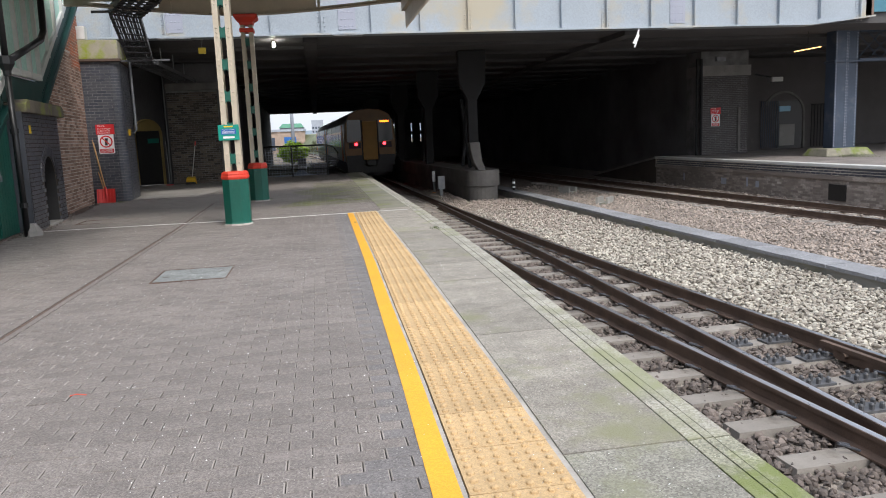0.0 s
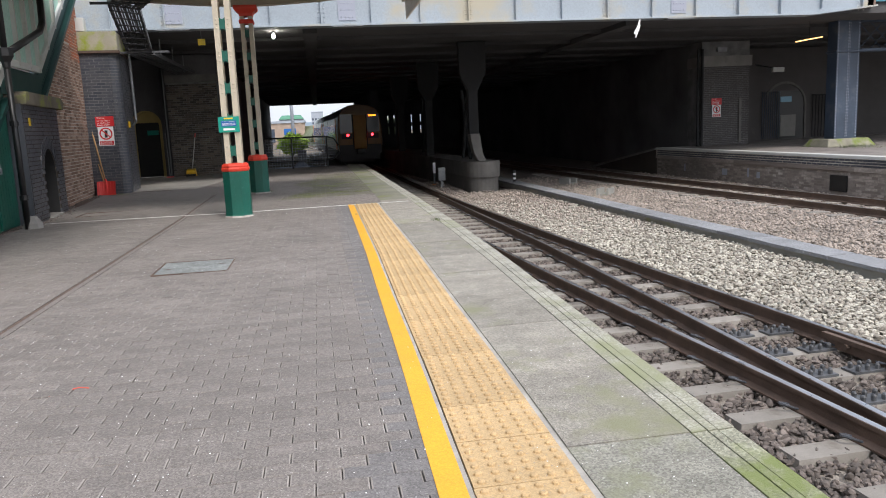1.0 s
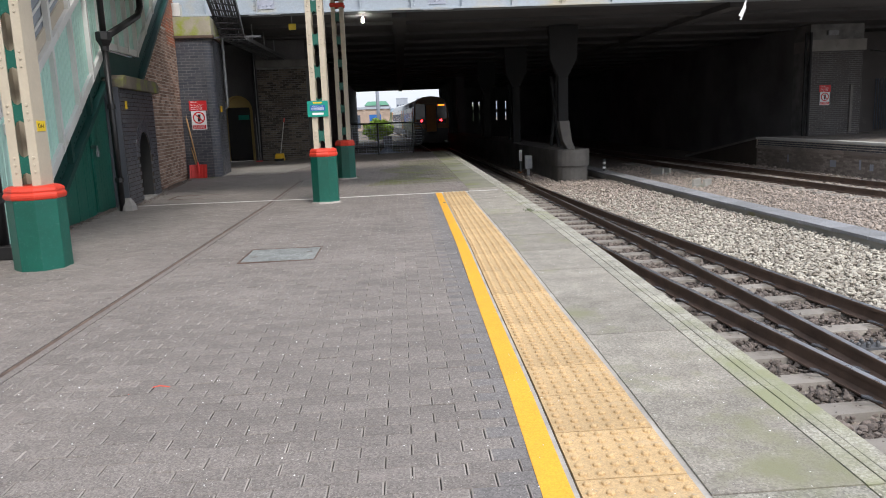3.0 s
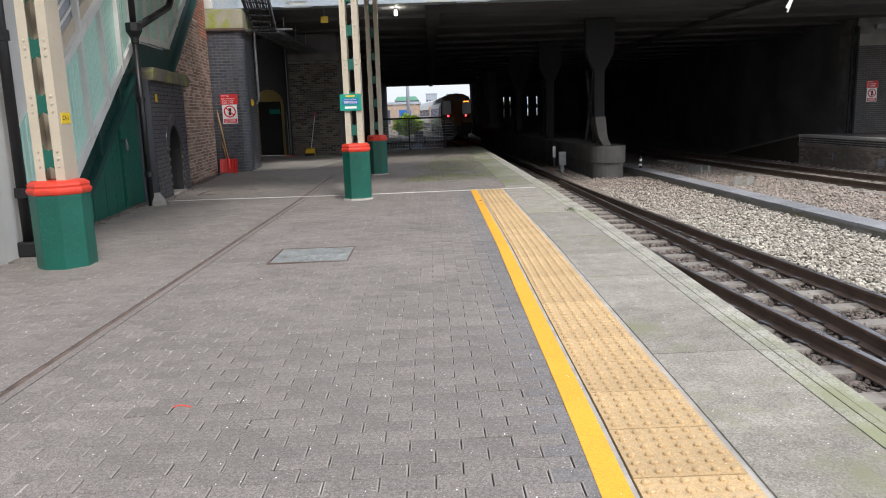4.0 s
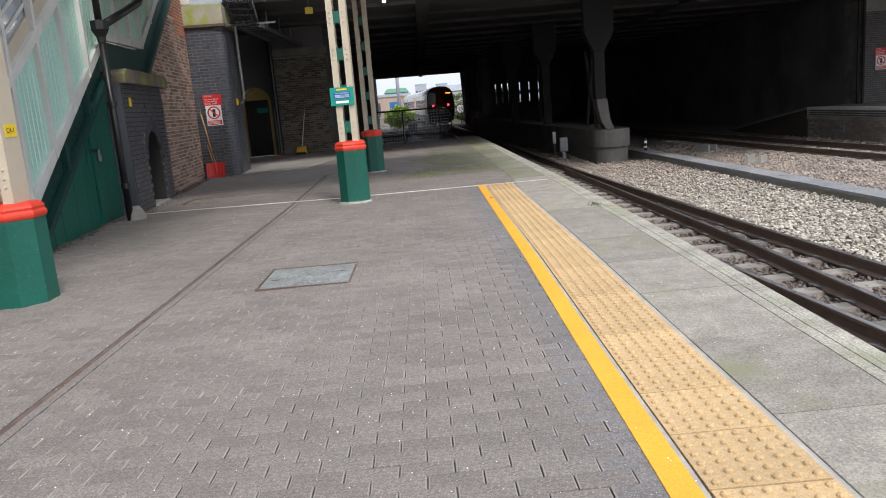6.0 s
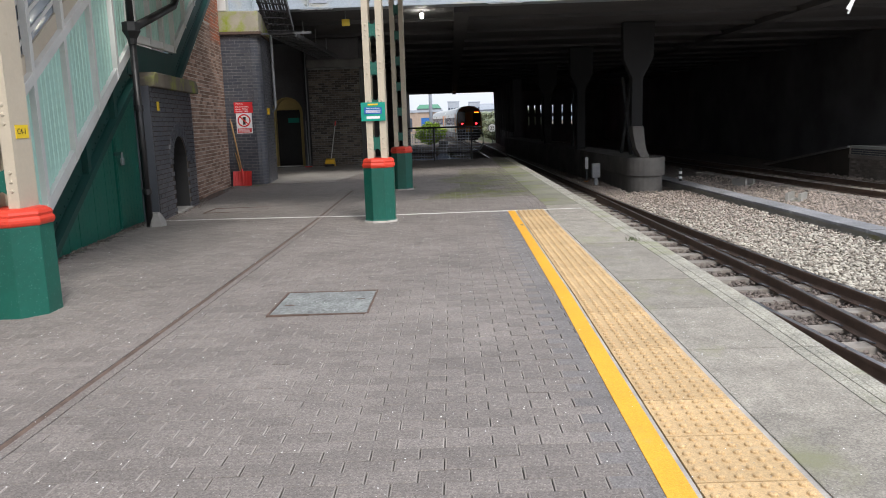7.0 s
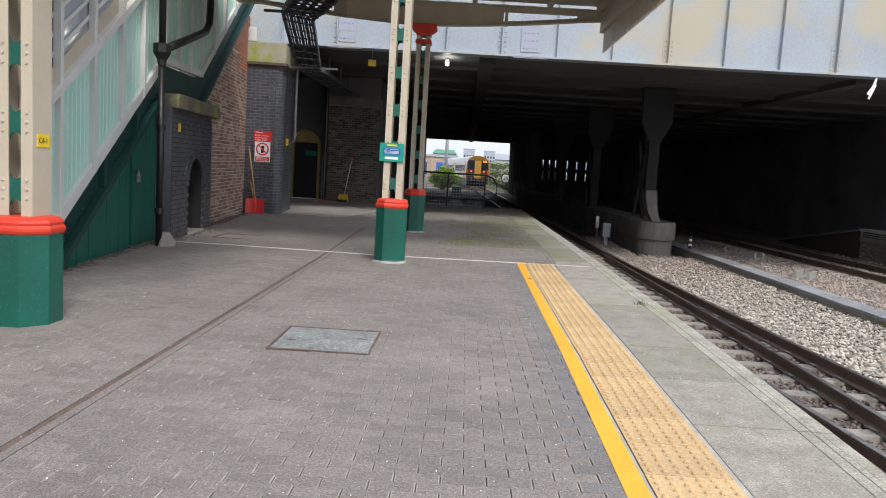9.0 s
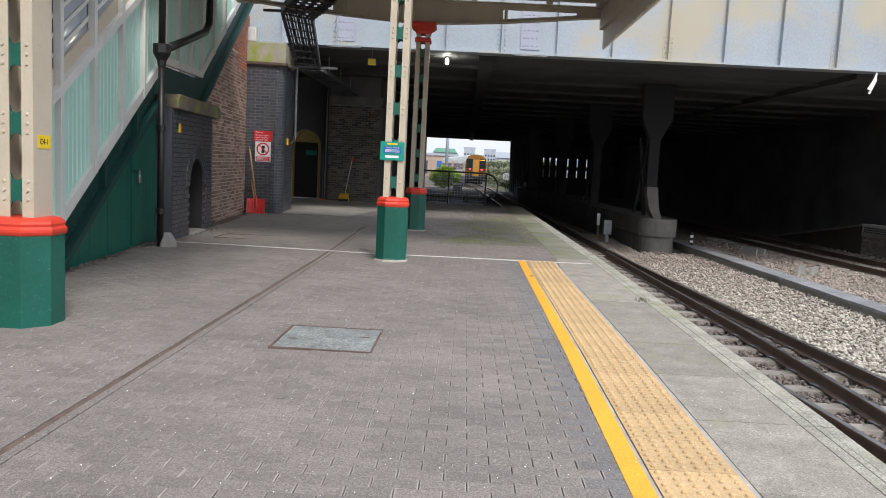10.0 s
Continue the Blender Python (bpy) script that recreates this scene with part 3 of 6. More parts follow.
# mop wall
mw = thing("tunnel_pier_wall", -4.3, 28.6, -0.12, "soot-stained brick wall under the bridge with a concrete band", "wall")
part("core", Geo().box(-0.9, 0.85, 0, 1.0, -0.1, 3.35), DARKBED, mw)
tagged(part("brickwork", bricks(Geo(), -0.9, 0.85, 0.0, 3.33, lambda u, z, d: (u, -d, z)), SOOTBRICK, mw), kind="stuff")
part("concrete_band", Geo().box(-1.0, 0.95, -0.05, 1.0, 3.36, 3.62), PIERCON, mw, bevel=0.01)
part("upper_wall", Geo().box(-0.9, 0.85, 0.02, 1.0, 3.62, 4.3), SOOT, mw)
part("conduit", Geo().tube([(-0.98, -0.06, 0), (-0.98, -0.06, 4.1)], 0.06), BLACK, mw)

# recess with cream arch and dark door
rc = thing("recess_wall", -6.2, 29.6, -0.12, "cream-painted arched doorway in the shade beyond the pillar", "wall")
g = Geo().box(-1.2, -0.55, 0, 0.5, 0, 4.3).box(0.55, 1.2, 0, 0.5, 0, 4.3)
arc = [(-0.55 * math.cos(a), 1.9 + 0.55 * math.sin(a)) for a in np.linspace(0, math.pi, 11)]
for p, q in zip(arc, arc[1:]):
    g.hexa([(p[0], 0, p[1]), (q[0], 0, q[1]), (q[0], 0, 4.3), (p[0], 0, 4.3)], [(p[0], 0.5, p[1]), (q[0], 0.5, q[1]), (q[0], 0.5, 4.3), (p[0], 0.5, 4.3)])
part("wall", g, SOOT, rc)
g = Geo()
arc = [(-0.55, 0)] + arc + [(0.55, 0)]
for p, q in zip(arc, arc[1:]):
    s = 0.82
    g.hexa([(p[0], -0.01, p[1]), (q[0], -0.01, q[1]), (q[0] * s, -0.01, q[1] * 0.985), (p[0] * s, -0.01, p[1] * 0.985)], [(p[0], 0.45, p[1]), (q[0], 0.45, q[1]), (q[0] * s, 0.45, q[1] * 0.985), (p[0] * s, 0.45, p[1] * 0.985)])
part("arch_reveal", g, CREAMWALL, rc, "cream-yellow painted arch reveal")
part("tympanum", Geo().box(-0.5, 0.5, 0.30, 0.34, 2.0, 2.5), CREAMWALL, rc)
door = part("door", Geo().box(-0.46, 0.46, 0.30, 0.35, 0, 2.02), BLACK, rc, "dark closed door", bevel=0.005)
part("door_sign", Geo().box(-0.05, 0.35, 0.29, 0.299, 1.55, 1.72), SIGNGREEN, door)


# ---- footbridge stairs with mint panels ----
def low(y):
    return 0.48 + 0.595 * (y - 10.34)


st = thing("footbridge_stair", 0, 0, 0, "covered footbridge stair with mint ribbed panels in white frames", "staircase")
part("fascia", slab([(9.3, low(9.3)), (13.75, low(13.75)), (13.75, low(13.75) + 0.16), (9.3, low(9.3) + 0.16)], 0.0, 0.07), WHITE, st, bevel=0.006)
part("mid_rail", slab([(9.3, low(9.3) + 1.40), (13.75, low(13.75) + 1.40), (13.75, low(13.75) + 1.52), (9.3, low(9.3) + 1.52)], 0.0, 0.09), WHITE, st, bevel=0.006)
part("window_sill", slab([(9.3, low(9.3) + 1.52), (13.75, low(13.75) + 1.52), (13.75, low(13.75) + 1.70), (9.3, low(9.3) + 1.70)], -0.05, 0.02), CREAM, st)
part("top_rail", slab([(9.3, low(9.3) + 2.75), (13.75, low(13.75) + 2.75), (13.75, low(13.75) + 2.9), (9.3, low(9.3) + 2.9)], 0.0, 0.08), WHITE, st)
ys = [9.4, 10.3, 11.2, 12.1, 12.95, 13.72]
for y in ys:
    w = 0.09 if y > 13.5 else 0.055
    part("mullion", slab([(y - w, low(y - w) + 0.02), (y + w * 0.4, low(y + w * 0.4) + 0.02), (y + w * 0.4, low(y) + 2.8), (y - w, low(y) + 2.8)], 0.0, 0.085), WHITE, st, bevel=0.005)


def ribbed(y0, y1, zb0, zb1, zt0, zt1, off):
    """A ribbed sheet between two slopes."""
    g = Geo()
    n = max(3, int((y1 - y0) / 0.055))
    prof = []
    for i in range(n):
        o = off + (0.008 if i % 2 else 0.0)
        prof += [(i / n, o), ((i + 0.85) / n, o)]
    m = len(prof)
    for u, o in prof:
        y = y0 + (y1 - y0) * u
        zb, zt = zb0 + (zb1 - zb0) * u, zt0 + (zt1 - zt0) * u
        g.v += [lw(y, zb, o), lw(y, zt, o), lw(y, zt, off - 0.02), lw(y, zb, off - 0.02)]
    for i in range(m - 1):
        a, b = 4 * i, 4 * i + 4
        for p, q in ((0, 1), (1, 2), (2, 3), (3, 0)):
            g.f.append((a + p, b + p, b + q, a + q))
    g.f += [(0, 1, 2, 3), (4 * m - 1, 4 * m - 2, 4 * m - 3, 4 * m - 4)]
    return g


for a, b in zip(ys, ys[1:]):
    part("panel", ribbed(a, b, low(a) + 0.12, low(b) + 0.12, low(a) + 1.44, low(b) + 1.44, 0.01), MINT, st, "mint-green ribbed panel")
    win = part("window", slab([(a, low(a) + 1.66), (b, low(b) + 1.66), (b, low(b) + 2.8), (a, low(a) + 2.8)], -0.02, -0.01), LOUVRE, st, "grey glazed window")
    for k in range(5):
        z = 1.8 + 0.2 * k
        part("louvre_bar", slab([(a, low(a) + z), (b, low(b) + z), (b, low(b) + z + 0.05), (a, low(a) + z + 0.05)], -0.005, 0.01), WHITE, win)
part("stringer", slab([(9.6, low(9.6) - 0.42), (13.75, low(13.75) - 0.42), (13.75, low(13.75) + 0.02), (9.6, low(9.6) + 0.02)], -0.12, -0.05), DARKGREEN, st, "dark green riveted steel stringer")
g = slab([(10.2, low(10.2) - 0.52), (13.75, low(13.75) - 0.52), (13.75, low(13.75) - 0.42), (10.2, low(10.2) - 0.42)], -0.12, 0.06)
for i in range(26):
    y = 10.3 + 0.13 * i
    g.rivet(lw(y, low(y) - 0.36, -0.05), (1, 0, 0), 0.018)
part("stringer_angle", g, DARKGREEN, st)
for y in (11.6, 12.75):
    part("strut", slab([(y, low(y) - 0.45), (y + 0.1, low(y) - 0.45), (y + 0.1, low(y) + 0.02), (y, low(y) + 0.02)], -0.05, 0.03), DARKGREEN, st)
# landing and upper flight


def low2(y):
    return 2.66 + 0.60 * (y - 16.1)


part("landing_fascia", slab([(13.85, 2.62), (16.1, 2.66), (16.1, 2.78), (13.85, 2.74)], 0.0, 0.07), WHITE, st)
part("upper_fascia", slab([(16.1, 2.66), (20.6, low2(20.6)), (20.6, low2(20.6) + 0.14), (16.1, 2.82)], 0.0, 0.07), WHITE, st)
part("landing_panel", ribbed(13.85, 16.1, 2.72, 2.76, 5.2, 5.2, 0.01), MINT, st, "mint-green ribbed panel")
ys2 = [16.1, 17.0, 17.9, 18.8, 19.7, 20.6]
for a, b in zip(ys2, ys2[1:]):
    part("upper_panel", ribbed(a, b, low2(a) + 0.1, low2(b) + 0.1, max(5.2, low2(a) + 1.2), max(5.2, low2(b) + 1.2), 0.01), MINT, st, "mint-green ribbed panel")
for y in (13.9, 14.65, 15.4, 16.08):
    part("mullion", slab([(y - 0.04, 2.66), (y + 0.04, 2.66), (y + 0.04, 5.2), (y - 0.04, 5.2)], 0.0, 0.085), WHITE, st)
for y in ys2[1:]:
    part("mullion", slab([(y - 0.04, low2(y)), (y + 0.04, low2(y)), (y + 0.04, 5.4), (y - 0.04, 5.4)], 0.0, 0.085), WHITE, st)
part("landing_beam", slab([(13.7, 2.15), (16.6, 2.25), (16.3, 2.64), (13.7, 2.62)], -0.25, -0.04), DARKGREEN, st)
g = slab([(16.0, low2(16.0) - 0.55), (21.0, low2(21.0) - 0.55), (21.0, low2(21.0) + 0.02), (16.0, low2(16.0) + 0.02)], -0.15, -0.05)
for i in range(50):
    y = 16.3 + 0.095 * i
    g.rivet(lw(y, low2(y) - 0.12, -0.05), (1, 0, 0), 0.02)
    g.rivet(lw(y, low2(y) - 0.48, -0.05), (1, 0, 0), 0.02)
part("upper_stringer", g, DARKGREEN, st, "dark green riveted steel stringer")
part("upper_angle", slab([(16.0, low2(16.0) - 0.66), (21.0, low2(21.0) - 0.66), (21.0, low2(21.0) - 0.55), (16.0, low2(16.0) - 0.55)], -0.15, 0.05), DARKGREEN, st)
part("foot_wall", slab([(6.0, -0.3), (9.35, -0.3), (9.35, 2.9), (6.0, 2.9)], -0.15, 0.04), WHITE, st, "white painted panelling at the stair foot")
part("foot_panel", ribbed(9.02, 9.4, -0.1, -0.1, 1.25, 1.5, 0.05), MINT, st)

# boarded store under the stairs
bs = thing("under_stair_store", 0, 0, 0, "dark green boarded store under the stairs with padlocked door", "store")
y = 10.0
while y < 12.92:
    b = min(y + 0.115, 12.93)
    part("board", slab([(y, -0.2), (b - 0.006, -0.2), (b - 0.006, low(b) - 0.30), (y, low(y) - 0.30)], -0.16, -0.12 + random.uniform(-0.003, 0.003)), GREEN, bs)
    y += 0.115
dr = part("door", slab([(12.96, -0.06), (13.97, -0.08), (13.97, 2.15), (12.96, 1.80)], -0.15, -0.10), GREEN, bs, "dark green boarded door", bevel=0.004)
for k in range(7):
    y = 12.98 + 0.14 * k
    part("door_board", slab([(y, -0.05), (y + 0.134, -0.05), (y + 0.134, 1.72 + 0.05 * k), (y, 1.72 + 0.05 * k)], -0.10, -0.09), GREEN, dr)
part("hasp", slab([(12.86, 0.98), (13.14, 0.98), (13.14, 1.03), (12.86, 1.03)], -0.09, -0.07), DARKGREEN, dr)
lk = part("padlock", slab([(13.07, 0.84), (13.16, 0.84), (13.16, 0.94), (13.07, 0.94)], -0.075, -0.035), STEEL, dr, "brass padlock", bevel=0.008)
part("shackle", Geo().tube([lw(13.09, 0.93, -0.055), lw(13.09, 1.0, -0.055), lw(13.115, 1.02, -0.055), lw(13.14, 1.0, -0.055), lw(13.14, 0.93, -0.055)], 0.008, 6), STEEL, lk)
part("sill_stone", slab([(10.0, -0.2), (13.6, -0.2), (13.6, -0.09), (10.0, -0.03)], -0.3, -0.165), CONCRETE, bs)

# downpipes
dp = thing("downpipe", *lw(13.28, -0.1, 0.2), "black cast-iron downpipe with hopper head, against the store", "pipe")
part("pipe", Geo().tube([(0, 0, 0), (0, 0, 2.68)], 0.05, 10), BLACK, dp, smooth=True)
part("hopper", Geo().lathe([(0.06, 2.62), (0.07, 2.7), (0.13, 2.8), (0.13, 2.92), (0.1, 2.93)], 8), BLACK, dp)
part("upper_pipe", Geo().tube([(0, 0, 2.9), (0, 0, 5)], 0.05, 10), BLACK, dp, smooth=True)
part("branch_pipe", Geo().tube([(0.02, 0.05, 2.86), (0.0, 0.9, 3.12), (-0.05, 1.9, 3.42), (-0.06, 2.12, 3.6), (-0.07, 2.25, 5.0)], 0.06, 10), BLACK, dp, smooth=True)
for z in (0.5, 1.7):
    part("collar", Geo().lathe([(0.068, z), (0.068, z + 0.08)], 10), BLACK, dp)
part("foot", Geo().lathe([(0.17, -0.02), (0.15, 0.1), (0.07, 0.22)], 8, 0.05, 0.1), CONCRETE, dp, "rough mortar foot")
dq = thing("downpipe", *lw(8.75, -0.07, 0.12), "black downpipe beside the white stair foot", "pipe")
part("pipe", Geo().tube([(0, 0, 0), (0, 0, 4.5)], 0.055, 10), BLACK, dq, smooth=True)
for z in (0.62, 2.2):
    part("collar", Geo().lathe([(0.075, z), (0.075, z + 0.1)], 10), BLACK, dq)
part("shoe", Geo().box(-0.13, 0.13, -0.1, 0.1, 0.0, 0.16), BLACK, dq, bevel=0.02)


# ---- canopy columns ----
def column(x, y, z0, top, label, group="canopy columns", wide=0.215):
    c = thing("canopy_column", x, y, z0, label, "column", group)
    t = math.pi / 8
    r = wide / math.cos(t)
    part("base", Geo().lathe([(r * 1.02, -0.05), (r * 1.02, 0.02), (r * 0.97, 0.05), (r * 0.97, 0.76)], 8, turn=t), GREEN, c, "green painted octagonal iron base", bevel=0.006)
    part("collar", Geo().lathe([(r * 0.96, 0.755), (r * 1.0, 0.765), (r * 1.03, 0.785), (r * 1.03, 0.805), (r * 0.97, 0.825), (r * 0.99, 0.845), (r * 0.95, 0.865), (r * 0.84, 0.885), (r * 0.74, 0.89)], 8, turn=t), RED, c, "red moulded collar")
    skirt = Geo().lathe([(r * 1.08, -0.06), (r * 1.07, 0.012), (r * 1.02, 0.03)], 8, turn=t)
    part("mortar_skirt", skirt, MORTAR, c, "splashed pale mortar round the foot")
    w, d = 0.135, 0.13
    for s in (-1, 1):
        g = Geo().box(min(s * w, s * (w - 0.014)), max(s * w, s * (w - 0.014)), -d, d, 0.87, top)
        for e in (-1, 1):
            xa, xb = sorted((s * (w - 0.014), s * (w - 0.088)))
            ya, yb = sorted((e * d, e * (d - 0.012)))
            g.box(xa, xb, ya, yb, 0.87, top)
            z = 1.0
            while z < top:
                for k in (-0.06, 0.0, 0.06):
                    g.rivet((s * (w - 0.045), e * d, z + 0.09 + k * 1.15), (0, e, 0), 0.017)
                z += 0.50
        part("flange", g, CREAM, c, "cream channel with rivets")
    z = 1.0
    while z < top - 0.2:
        for e in (-1, 1):
            ya, yb = sorted((e * (d - 0.013), e * (d - 0.024)))
            pts = [(-0.05, z - 0.04), (-0.035, z), (0, z + 0.018), (0.035, z), (0.05, z - 0.04), (0.05, z + 0.22), (0.035, z + 0.18), (0, z + 0.162), (-0.035, z + 0.18), (-0.05, z + 0.22)]
            part("batten", Geo().hexa([(a, ya, b) for a, b in pts], [(a, yb, b) for a, b in pts]), DARKGREEN if e > 0 else GREEN, c)
        z += 0.50
    return c


near_col = column(-3.735, 8.10, -0.12, 4.6, "cream riveted lattice column on a green octagonal base, beside the stairs", wide=0.255)
col1 = column(-1.365, 12.85, -0.04, 4.5, "cream riveted lattice column carrying a green sign")
col2 = column(-1.385, 17.95, -0.055, 4.0, "cream riveted lattice column with red capital under the canopy beam")
part("capital", Geo().lathe([(0.205, 3.96), (0.215, 4.02), (0.33, 4.09), (0.36, 4.12), (0.36, 4.18), (0.30, 4.19)], 4, turn=math.pi / 4), RED, col2, "red painted capital", bevel=0.01)
part("neck_band", Geo().lathe([(0.205, 3.80), (0.225, 3.82), (0.225, 3.87), (0.205, 3.89)], 4, turn=math.pi / 4), RED, col2, "red painted band")
plate = part("number_plate", Geo().box(0.1355, 0.140, -0.075, 0.095, 1.41, 1.51), SIGNYEL, near_col, "small yellow number plate")
words("C4-1", 0.06, SIGNBLACK, near_col, pose(0.1415, 0.005, 1.46, 90, 0, 90), "plate_lettering", "CENTER")

# green helpline sign
hs = thing("helpline_sign", -1.395, 12.7, 1.37, "green and blue helpline sign fixed to the column", "sign")
part("board", Geo().box(-0.165, 0.165, -0.012, 0.0, -0.02, 0.23), SIGNGREEN, hs, bevel=0.004)
part("header", Geo().box(-0.07, 0.07, -0.016, -0.0125, 0.19, 0.212), SIGNYEL, hs)
part("blue_panel", Geo().box(-0.12, 0.12, -0.016, -0.0125, 0.075, 0.165), SIGNBLUE, hs)
words("Talk to us, we'll listen", 0.021, SIGNWHITE, hs, pose(0, -0.0175, 0.15, 90, 0, 0), "heading", "CENTER")
for k in range(3):
    part("text_line", Geo().box(-0.10, 0.10, -0.018, -0.0165, 0.092 + 0.014 * k, 0.097 + 0.014 * k), SIGNWHITE, hs)
part("digit_bar", Geo().box(-0.09, 0.09, -0.016, -0.0125, 0.012, 0.045), SIGNWHITE, hs)


# ---- canopy ----
cn = thing("platform_canopy", 0, 0, 4.1, "cream riveted canopy beams with timber valance", "canopy")
cn.matrix_basis = Matrix.Identity(4)


def beam(y):
    pts = []
    for x in np.linspace(-5.2, 2.15, 16):
        d = abs(x + 1.385)
        pts.append((x, 4.14 + 0.26 * min(1, d / 3.4) ** 1.5))
    up = [(x, 4.58) for x, _ in pts]
    g = Geo()
    for (a, za), (b, zb) in zip(pts, pts[1:]):
        mid = (a + b) / 2 + 1.385
        if 1.5 < mid < 3.0 or -3.2 < mid < -1.7:
            g.hexa([(a, y - 0.006, za), (b, y - 0.006, zb), (b, y - 0.006, zb + 0.07), (a, y - 0.006, za + 0.07)], [(a, y + 0.006, za), (b, y + 0.006, zb), (b, y + 0.006, zb + 0.07), (a, y + 0.006, za + 0.07)])
            g.box(a, b, y - 0.006, y + 0.006, 4.47, 4.58)
        else:
            g.hexa([(a, y - 0.006, za), (b, y - 0.006, zb), (b, y - 0.006, 4.58), (a, y - 0.006, 4.58)], [(a, y + 0.006, za), (b, y + 0.006, zb), (b, y + 0.006, 4.58), (a, y + 0.006, 4.58)])
        g.hexa([(a, y - 0.09, za - 0.012), (b, y - 0.09, zb - 0.012), (b, y + 0.09, zb - 0.012), (a, y + 0.09, za - 0.012)], [(a, y - 0.09, za), (b, y - 0.09, zb), (b, y + 0.09, zb), (a, y + 0.09, za)])
        for k in range(3):
            x = a + (b - a) * (k + 0.5) / 3
            zz = za + (zb - za) * (k + 0.5) / 3
            g.rivet((x, y - 0.008, zz + 0.035), (0, -1, 0), 0.018)
            g.rivet((x, y - 0.008, 4.54), (0, -1, 0), 0.018)
    for x in (-1.9, -0.9, 0.25, -3.0):
        g.box(x - 0.03, x + 0.03, y - 0.05, y + 0.05, 4.2, 4.58)
    g.box(-5.2, 2.15, y - 0.1, y + 0.1, 4.58, 4.6)
    return g


for y in (17.95, 12.85):
    part("canopy_beam", beam(y), CREAM, cn, "cream riveted arched beam")
for x in (-4.9, -3.4, -1.9, -0.4, 1.1, 2.1):
    part("purlin", Geo().box(x - 0.05, x + 0.05, 12.6, 18.1, 4.6, 4.72), CREAM, cn)
part("roof_sheet", Geo().box(-5.2, 2.3, 12.5, 18.2, 4.73, 4.78), CREAM, cn)
# unseen sheet and two purlins, added to shade the floor beside the stairs
part("roof_sheet", Geo().box(-5.2, -2.2, 6.5, 10.8, 4.73, 4.78), CREAM, cn)
for x in (-4.9, -3.4):
    part("purlin", Geo().box(x - 0.05, x + 0.05, 6.5, 12.6, 4.6, 4.72), CREAM, cn)
part("edge_beam", Geo().box(2.16, 2.24, 12.5, 18.15, 4.2, 4.75), CREAM, cn)
y = 12.5
board = Geo()
pts = [(0, 4.62), (0.105, 4.62), (0.105, 3.88), (0.0525, 3.80), (0, 3.88)]
board.hexa([(0, a, b) for a, b in pts], [(0.022, a, b) for a, b in pts])
bmesh_board = board.mesh("valance_board")
bmesh_board.materials.append(CREAM)
while y < 18.05:
    ob = new("valance_board", bmesh_board)
    ob.parent = cn
    ob.matrix_basis = pose(2.24 + random.uniform(-0.002, 0.002), y, 0)
    y += 0.115

# cable trunking from canopy to bridge
ct = thing("cable_trunking", -3.9, 17.0, 4.5, "dark galvanised cable trunking with bundled black cables", "cable tray")
ct.matrix_basis = Matrix.Identity(4)
RUN_L = [(-3.83, 17.2, 4.37), (-4.39, 18.4, 4.27), (-4.76, 21.4, 3.58)]
RUN_R = [(-3.05, 17.2, 4.33), (-3.75, 18.4, 4.16), (-4.16, 21.4, 3.56)]
part("tray_bracket", Geo().box(-4.75, -3.5, 18.28, 18.34, RUN_L[1][2] + 0.02, RUN_L[1][2] + 0.07), DARKSTEEL, ct)
part("tray_bracket", Geo().box(-5.0, -3.7, 21.30, 21.36, RUN_L[2][2] - 0.05, RUN_L[2][2]), DARKSTEEL, ct)
for side in (RUN_L, RUN_R):
    for A, B in zip(side, side[1:]):
        part("side_rail", Geo().hexa([(A[0] - 0.02, A[1], A[2]), (A[0] + 0.02, A[1], A[2]), (A[0] + 0.02, A[1], A[2] + 0.17), (A[0] - 0.02, A[1], A[2] + 0.17)], [(B[0] - 0.02, B[1], B[2]), (B[0] + 0.02, B[1], B[2]), (B[0] + 0.02, B[1], B[2] + 0.17), (B[0] - 0.02, B[1], B[2] + 0.17)]), DARKSTEEL, ct)
for i in range(2):
    for k in range(7):
        u = (k + 0.5) / 7
        p = [RUN_L[i][j] + (RUN_L[i + 1][j] - RUN_L[i][j]) * u for j in range(3)]
        q = [RUN_R[i][j] + (RUN_R[i + 1][j] - RUN_R[i][j]) * u for j in range(3)]
        part("rung", Geo().tube([(p[0] - 0.02, p[1], p[2] - 0.01), (q[0] + 0.02, q[1], q[2] - 0.01)], 0.018, 4), DARKSTEEL, ct)
for k in range(12):
    u = (k + 0.7) / 12.4
    pts = [tuple(RUN_L[i][j] + (RUN_R[i][j] - RUN_L[i][j]) * u + (0.03 + 0.03 * (k % 3) if j == 2 else 0.0) for j in range(3)) for i in range(3)]
    pts += [(-4.65 + 0.4 * u, 23.5, 3.62), (-4.7 + 0.4 * u, 28.3, 3.62)]
    part("cable", Geo().tube(pts, 0.022, 6), BLACK if k % 4 else DARKSTEEL, ct)
cl = thing("cable_ladder", -4.75, 22, 3.5, "cable ladder running back beneath the bridge", "cable tray")
for s in (0, 0.6):
    part("side_rail", Geo().box(s, s + 0.03, -0.4, 6.4, 0, 0.1), DARKSTEEL, cl)
for k in range(4):
    part("hanger", Geo().tube([(0.3, 0.2 + 2 * k, 0.05), (0.3, 0.2 + 2 * k, 0.72)], 0.02, 6), STEEL, cl)
for k in range(16):
    part("rung", Geo().box(0, 0.63, -0.3 + 0.42 * k, -0.27 + 0.42 * k, 0.02, 0.04), DARKSTEEL, cl)

